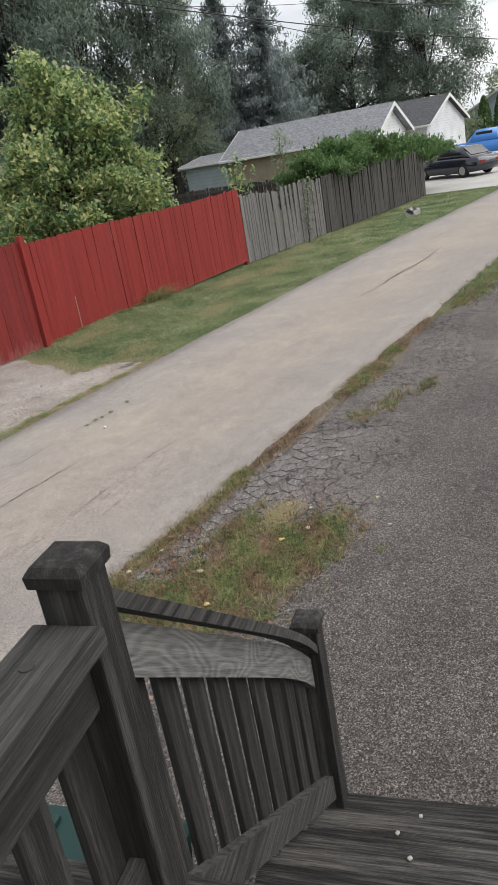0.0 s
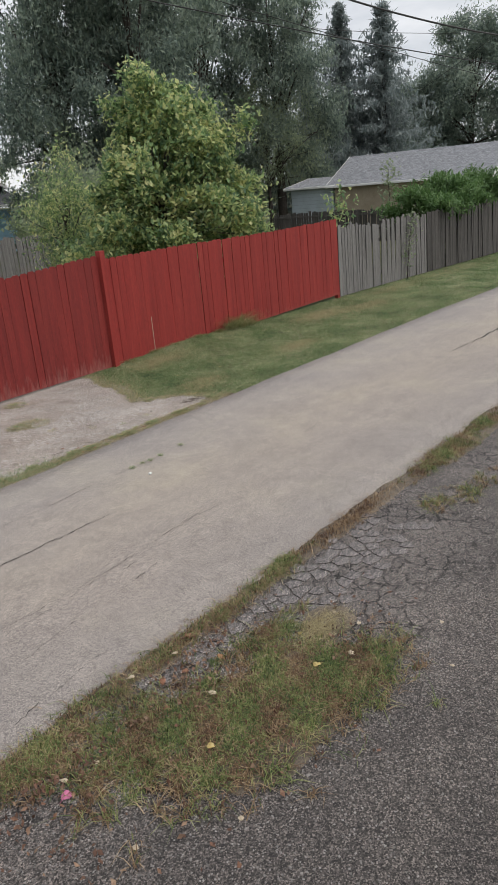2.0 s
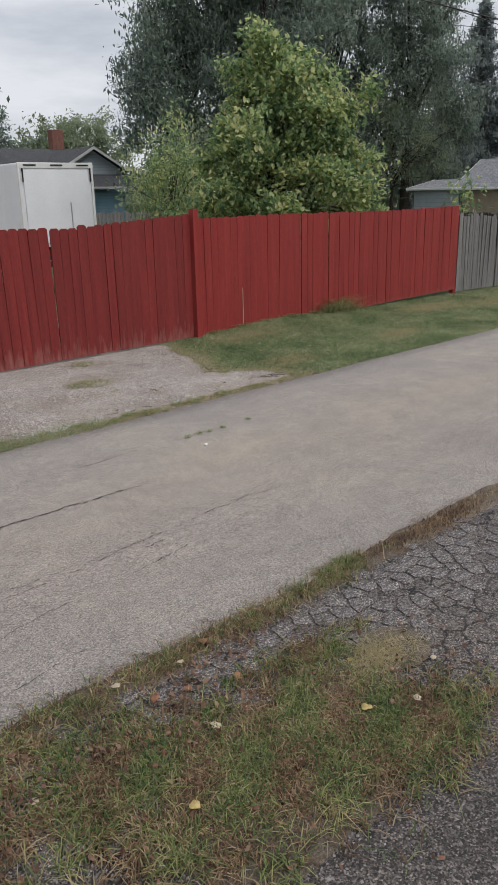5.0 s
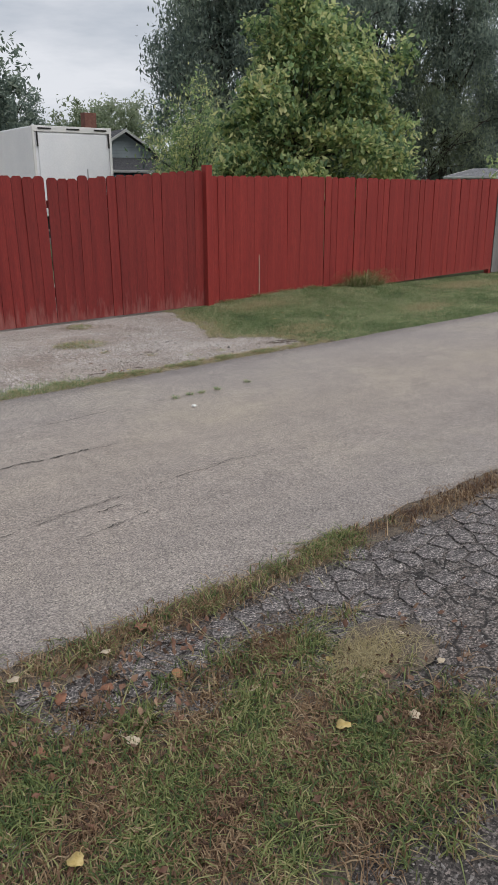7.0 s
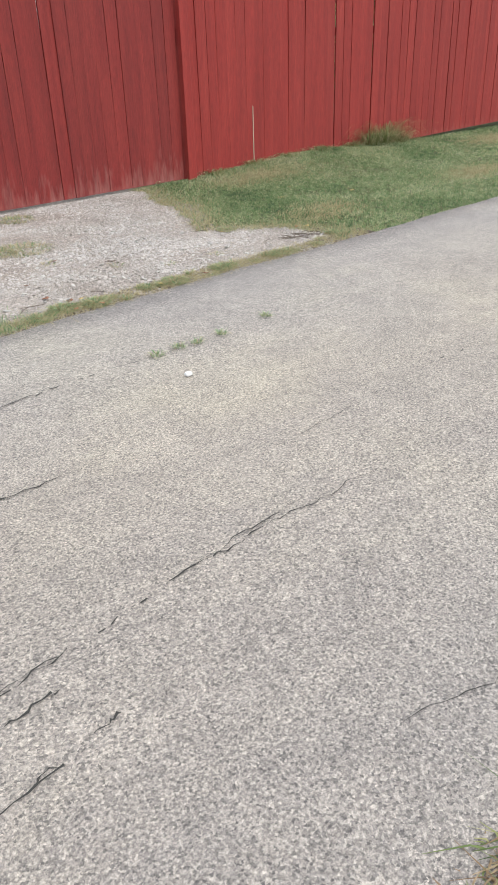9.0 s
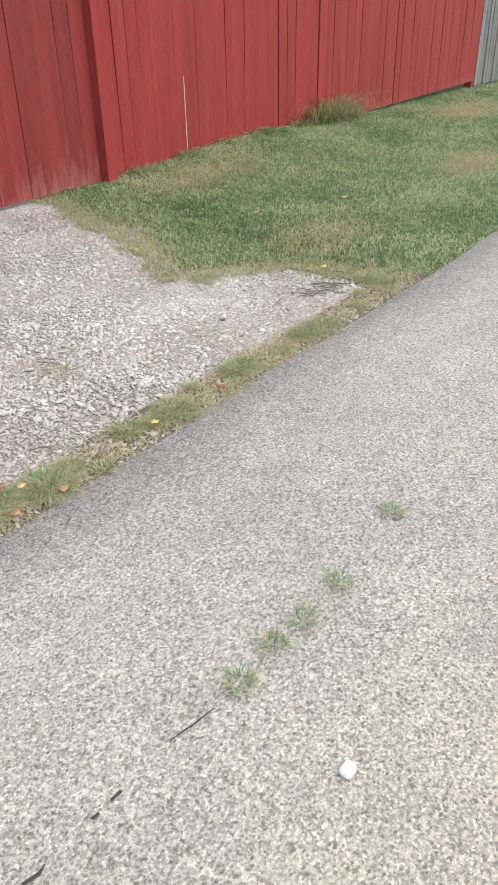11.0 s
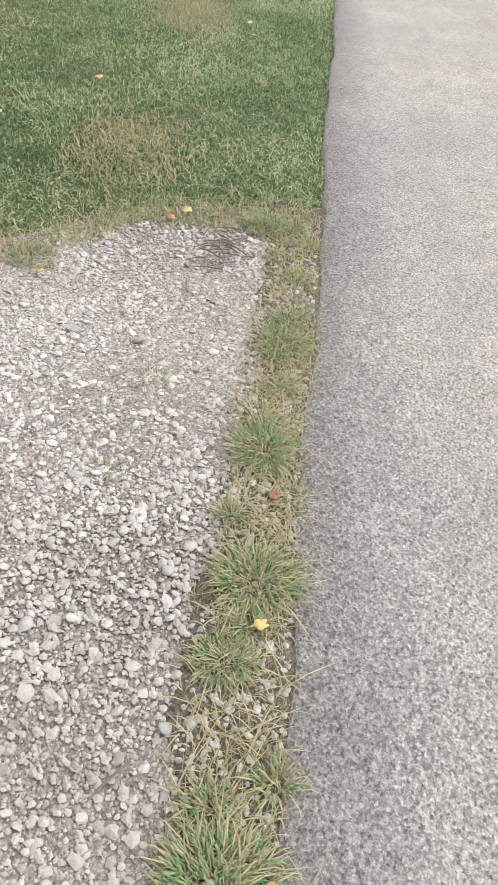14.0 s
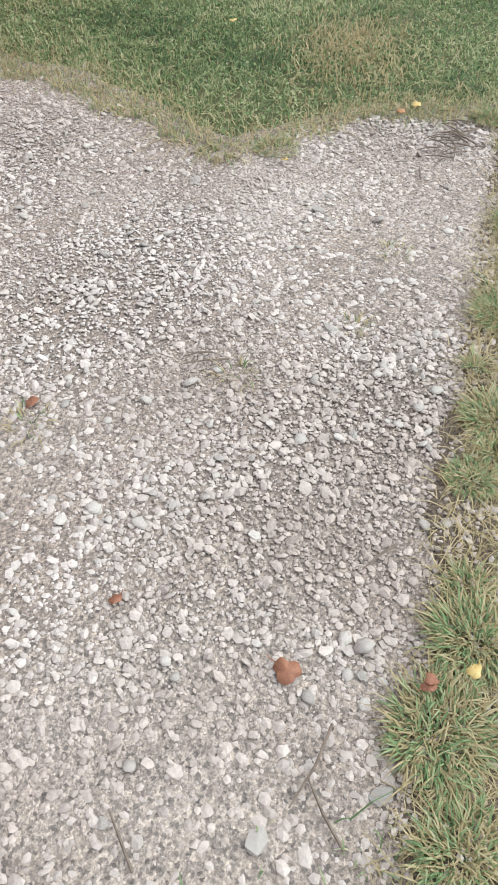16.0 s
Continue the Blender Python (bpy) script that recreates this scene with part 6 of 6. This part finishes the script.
YL, OL, BL, PL = ((M_YELLOWLEAF, "yellow fallen leaf"), (M_ORANGELEAF, "orange curled fallen leaf"), (M_BROWNLEAF, "brown withered fallen leaf"), (M_PALELEAF, "pale tan fallen leaf"))
LEAVES = ((-0.87, -2.67, 0.03, 0.075, YL, "on lawn edge grass"), (-0.95, -2.62, 0.03, 0.06, OL, "on lawn edge grass"), (-3.40, -2.78, 0.018, 0.085, BL, "lying on the gravel"), (-2.75, -3.13, 0.05, 0.05, YL, "in verge grass"),
          (-3.24, -3.19, 0.05, 0.05, OL, "in verge grass"), (-3.33, -3.10, 0.09, 0.045, YL, "in verge grass"), (-1.49, -2.28, 0.03, 0.05, YL, "in dry grass"), (-0.19, -1.68, 0.05, 0.06, YL, "on the lawn"), (-3.37, -3.03, 0.06, 0.045, BL, "in verge grass"),
          (-3.41, -3.17, 0.05, 0.05, OL, "in verge grass"), (-2.36, -3.13, 0.03, 0.06, BL, "in verge grass"), (0.25, -1.35, 0.05, 0.06, OL, "on the lawn"), (-3.35, -2.42, 0.016, 0.045, BL, "lying on the gravel"), (-2.89, -2.0, 0.016, 0.06, BL, "lying on the gravel"),
          (-3.36, -3.03, 0.07, 0.04, BL, "in verge grass"), (0.52, -1.97, 0.05, 0.07, YL, "on the lawn"), (-5.44, -7.77, 0.05, 0.075, YL, "in pad grass"), (-5.2, -7.48, 0.03, 0.055, YL, "on pad soil"), (-5.61, -6.86, 0.04, 0.09, BL, "at the road edge"),
          (-5.8, -6.92, 0.04, 0.06, PL, "at the road edge"), (-5.67, -7.19, 0.03, 0.08, OL, "on the pad"), (-5.98, -7.39, 0.04, 0.07, PL, "in pad grass"), (-6.22, -7.25, 0.03, 0.07, BL, "on the pad"), (-5.52, -7.43, 0.03, 0.05, PL, "on the pad"),
          (-5.22, -7.88, 0.04, 0.06, PL, "in pad grass"), (-5.19, -7.62, 0.03, 0.06, PL, "in dry grass"), (-6.13, -6.86, 0.04, 0.07, PL, "at the road edge"), (-4.87, -7.54, 0.03, 0.05, PL, "on sandy soil"), (-6.33, -7.68, 0.05, 0.08, YL, "in pad grass"),
          (-6.92, -7.19, 0.03, 0.06, PL, "on the pad"), (-6.74, -7.23, 0.03, 0.06, PL, "on the pad"), (-5.9, -7.1, 0.03, 0.07, BL, "on the pad"), (-6.05, -7.05, 0.03, 0.08, BL, "on the pad"), (-4.9, -7.75, 0.03, 0.05, PL, "on the pad"),
          (-4.6, -8.2, 0.012, 0.05, PL, "on the pad"), (-5.0, -8.45, 0.012, 0.05, PL, "on the pad"), (-6.6, -8.1, 0.012, 0.05, PL, "on the pad"), (-7.0, -7.8, 0.012, 0.06, PL, "on the pad"), (1.86, -2.66, 0.05, 0.08, PL, "on the lawn"), (2.17, -2.61, 0.05, 0.08, PL, "on the lawn"))
for k, (x, y, z, s, (mat, text), where) in enumerate(LEAVES):
    fallen_leaf(x, y, z * 0.7, s * 0.7, mat, text + " " + where, 500 + k, 3 if k % 3 else 5)

scrap = fallen_leaf(-6.98, -7.28, 0.02, 0.07, M_PINK, "faded pink paper scrap on the pad", 560, 3)
scrap.name = "paper_scrap"
tagged(scrap, category="scrap", group="litter")
white_dot = finish("pebble", one_box((0.036, 0.03, 0.022), (0, 0, 0.011), None, 0.009), M_TRIM, smooth=True)
white_dot.location = (-3.57, -4.45, 0.034)
tagged(white_dot, "single white pebble on the road", "stone")

# dark twigs raked together at the lawn's corner, and loose ones on the gravel
rt = rng_of(601)
TWIGS = [(-1.13 + rt.normal(0, 0.12), -2.84 + rt.normal(0, 0.05), rt.uniform(0.04, 0.12)) for k in range(34)] + [(-2.62, -2.36, 0.12), (-2.6, -2.33, 0.08), (-3.55, -2.86, 0.16), (-3.62, -2.9, 0.12), (-3.1, -2.9, 0.1), (-1.55, -2.1, 0.14), (-3.75, -2.6, 0.1)]
for x, y, ln in TWIGS:
    a = rt.uniform(0, math.pi)
    b = rt.normal(0, 0.3)
    ob = finish("twig", tube(bmesh.new(), [(-ln / 2, 0, 0), (0, ln * 0.08 * b, 0.004), (ln / 2, 0, 0)], [0.003, 0.0028, 0.0015], 5), M_TWIG)
    ob.matrix_world = pose(x, y, 0.016, 0, 0, math.degrees(a))
    tagged(ob, "thin grey-brown twig lying on the gravel", "twig", "twigs at the lawn corner")

rock = raw("rock", *pebbles(np.zeros((1, 2)), np.array([0.26]), rt, ICO_V, ICO_F), M_ROCK)
rock.location = (15.3, -1.75, gz(15.3) + 0.03)
tagged(rock, "dark and white field stone lying on the grass", "rock")


# ---- cracked slabs of the pad, last ----
def wild(k, j, seed):
    """A repeatable number from -0.5 to 0.5 for a corner of the net."""
    return (math.sin(k * 127.1 + j * 311.7 + seed * 74.7) * 43758.5453) % 1.0 - 0.5


def corner(k, j, size):
    return Vector(((k + 0.85 * wild(k, j, 1)) * size * 0.5, (j + 0.16 * (-1) ** (k + j) + 0.62 * wild(k, j, 2)) * size * 0.82, 0))


def jag(a, b):
    """The line from a to b with three unsteady points on it, the same from both sides."""
    turned = (a.x, a.y) > (b.x, b.y)
    p, q = (b, a) if turned else (a, b)
    d = q - p
    side = Vector((-d.y, d.x, 0))
    pts = [p + d * t + side * 0.16 * wild(p.x * 97, p.y * 89, t * 10) for t in (0.25, 0.5, 0.75)]
    return [a] + (pts[::-1] if turned else pts)


def asphalt_slabs(x0, x1, y0, y1, size=0.135):
    count = 0
    for j in range(int((y1 - y0) / (size * 0.82)) + 1):
        for i in range(int((x1 - x0) / size) + 1):
            k = 2 * i + (j % 2)
            ring = [corner(k, j, size), corner(k + 1, j, size), corner(k + 2, j, size), corner(k + 2, j + 1, size), corner(k + 1, j + 1, size), corner(k, j + 1, size)]
            mid = sum(ring, Vector()) / 6
            wx, wy = x0 + mid.x, y0 + mid.y
            rim = min((wx - x0) / 0.5, (x1 - wx) / 0.9, (wy - y0) / 0.22, (-6.93 - wy) / 0.02)
            if count >= 300 or rim < 0.15 + 0.9 * (wild(i, j, 5) + 0.5) or wild(i, j, 9) > 0.27:
                continue
            line = [q for a, b in zip(ring, ring[1:] + ring[:1]) for q in jag(a, b)]
            size_in = 1 - 0.13 * (1 + 1.1 * wild(i, j, 6))
            up = 0.007 + 0.004 * wild(i, j, 7)
            tx, ty = 0.05 * wild(i, j, 8), 0.05 * wild(i, j, 4)
            bm = bmesh.new()
            top = [bm.verts.new(((q.x - mid.x) * size_in * 0.985, (q.y - mid.y) * size_in * 0.985, up + (q.x - mid.x) * tx + (q.y - mid.y) * ty)) for q in line]
            low = [bm.verts.new(((q.x - mid.x) * size_in, (q.y - mid.y) * size_in, -0.01)) for q in line]
            bm.faces.new(top)
            for m in range(len(top)):
                n = (m + 1) % len(top)
                bm.faces.new((low[m], low[n], top[n], top[m]))
            bmesh.ops.recalc_face_normals(bm, faces=bm.faces[:])
            ob = finish("asphalt_slab", bm, M_SLAB, pad)
            ob.location = (wx, wy, 0.006)
            count += 1


asphalt_slabs(-7.1, -2.9, -7.66, -6.9)
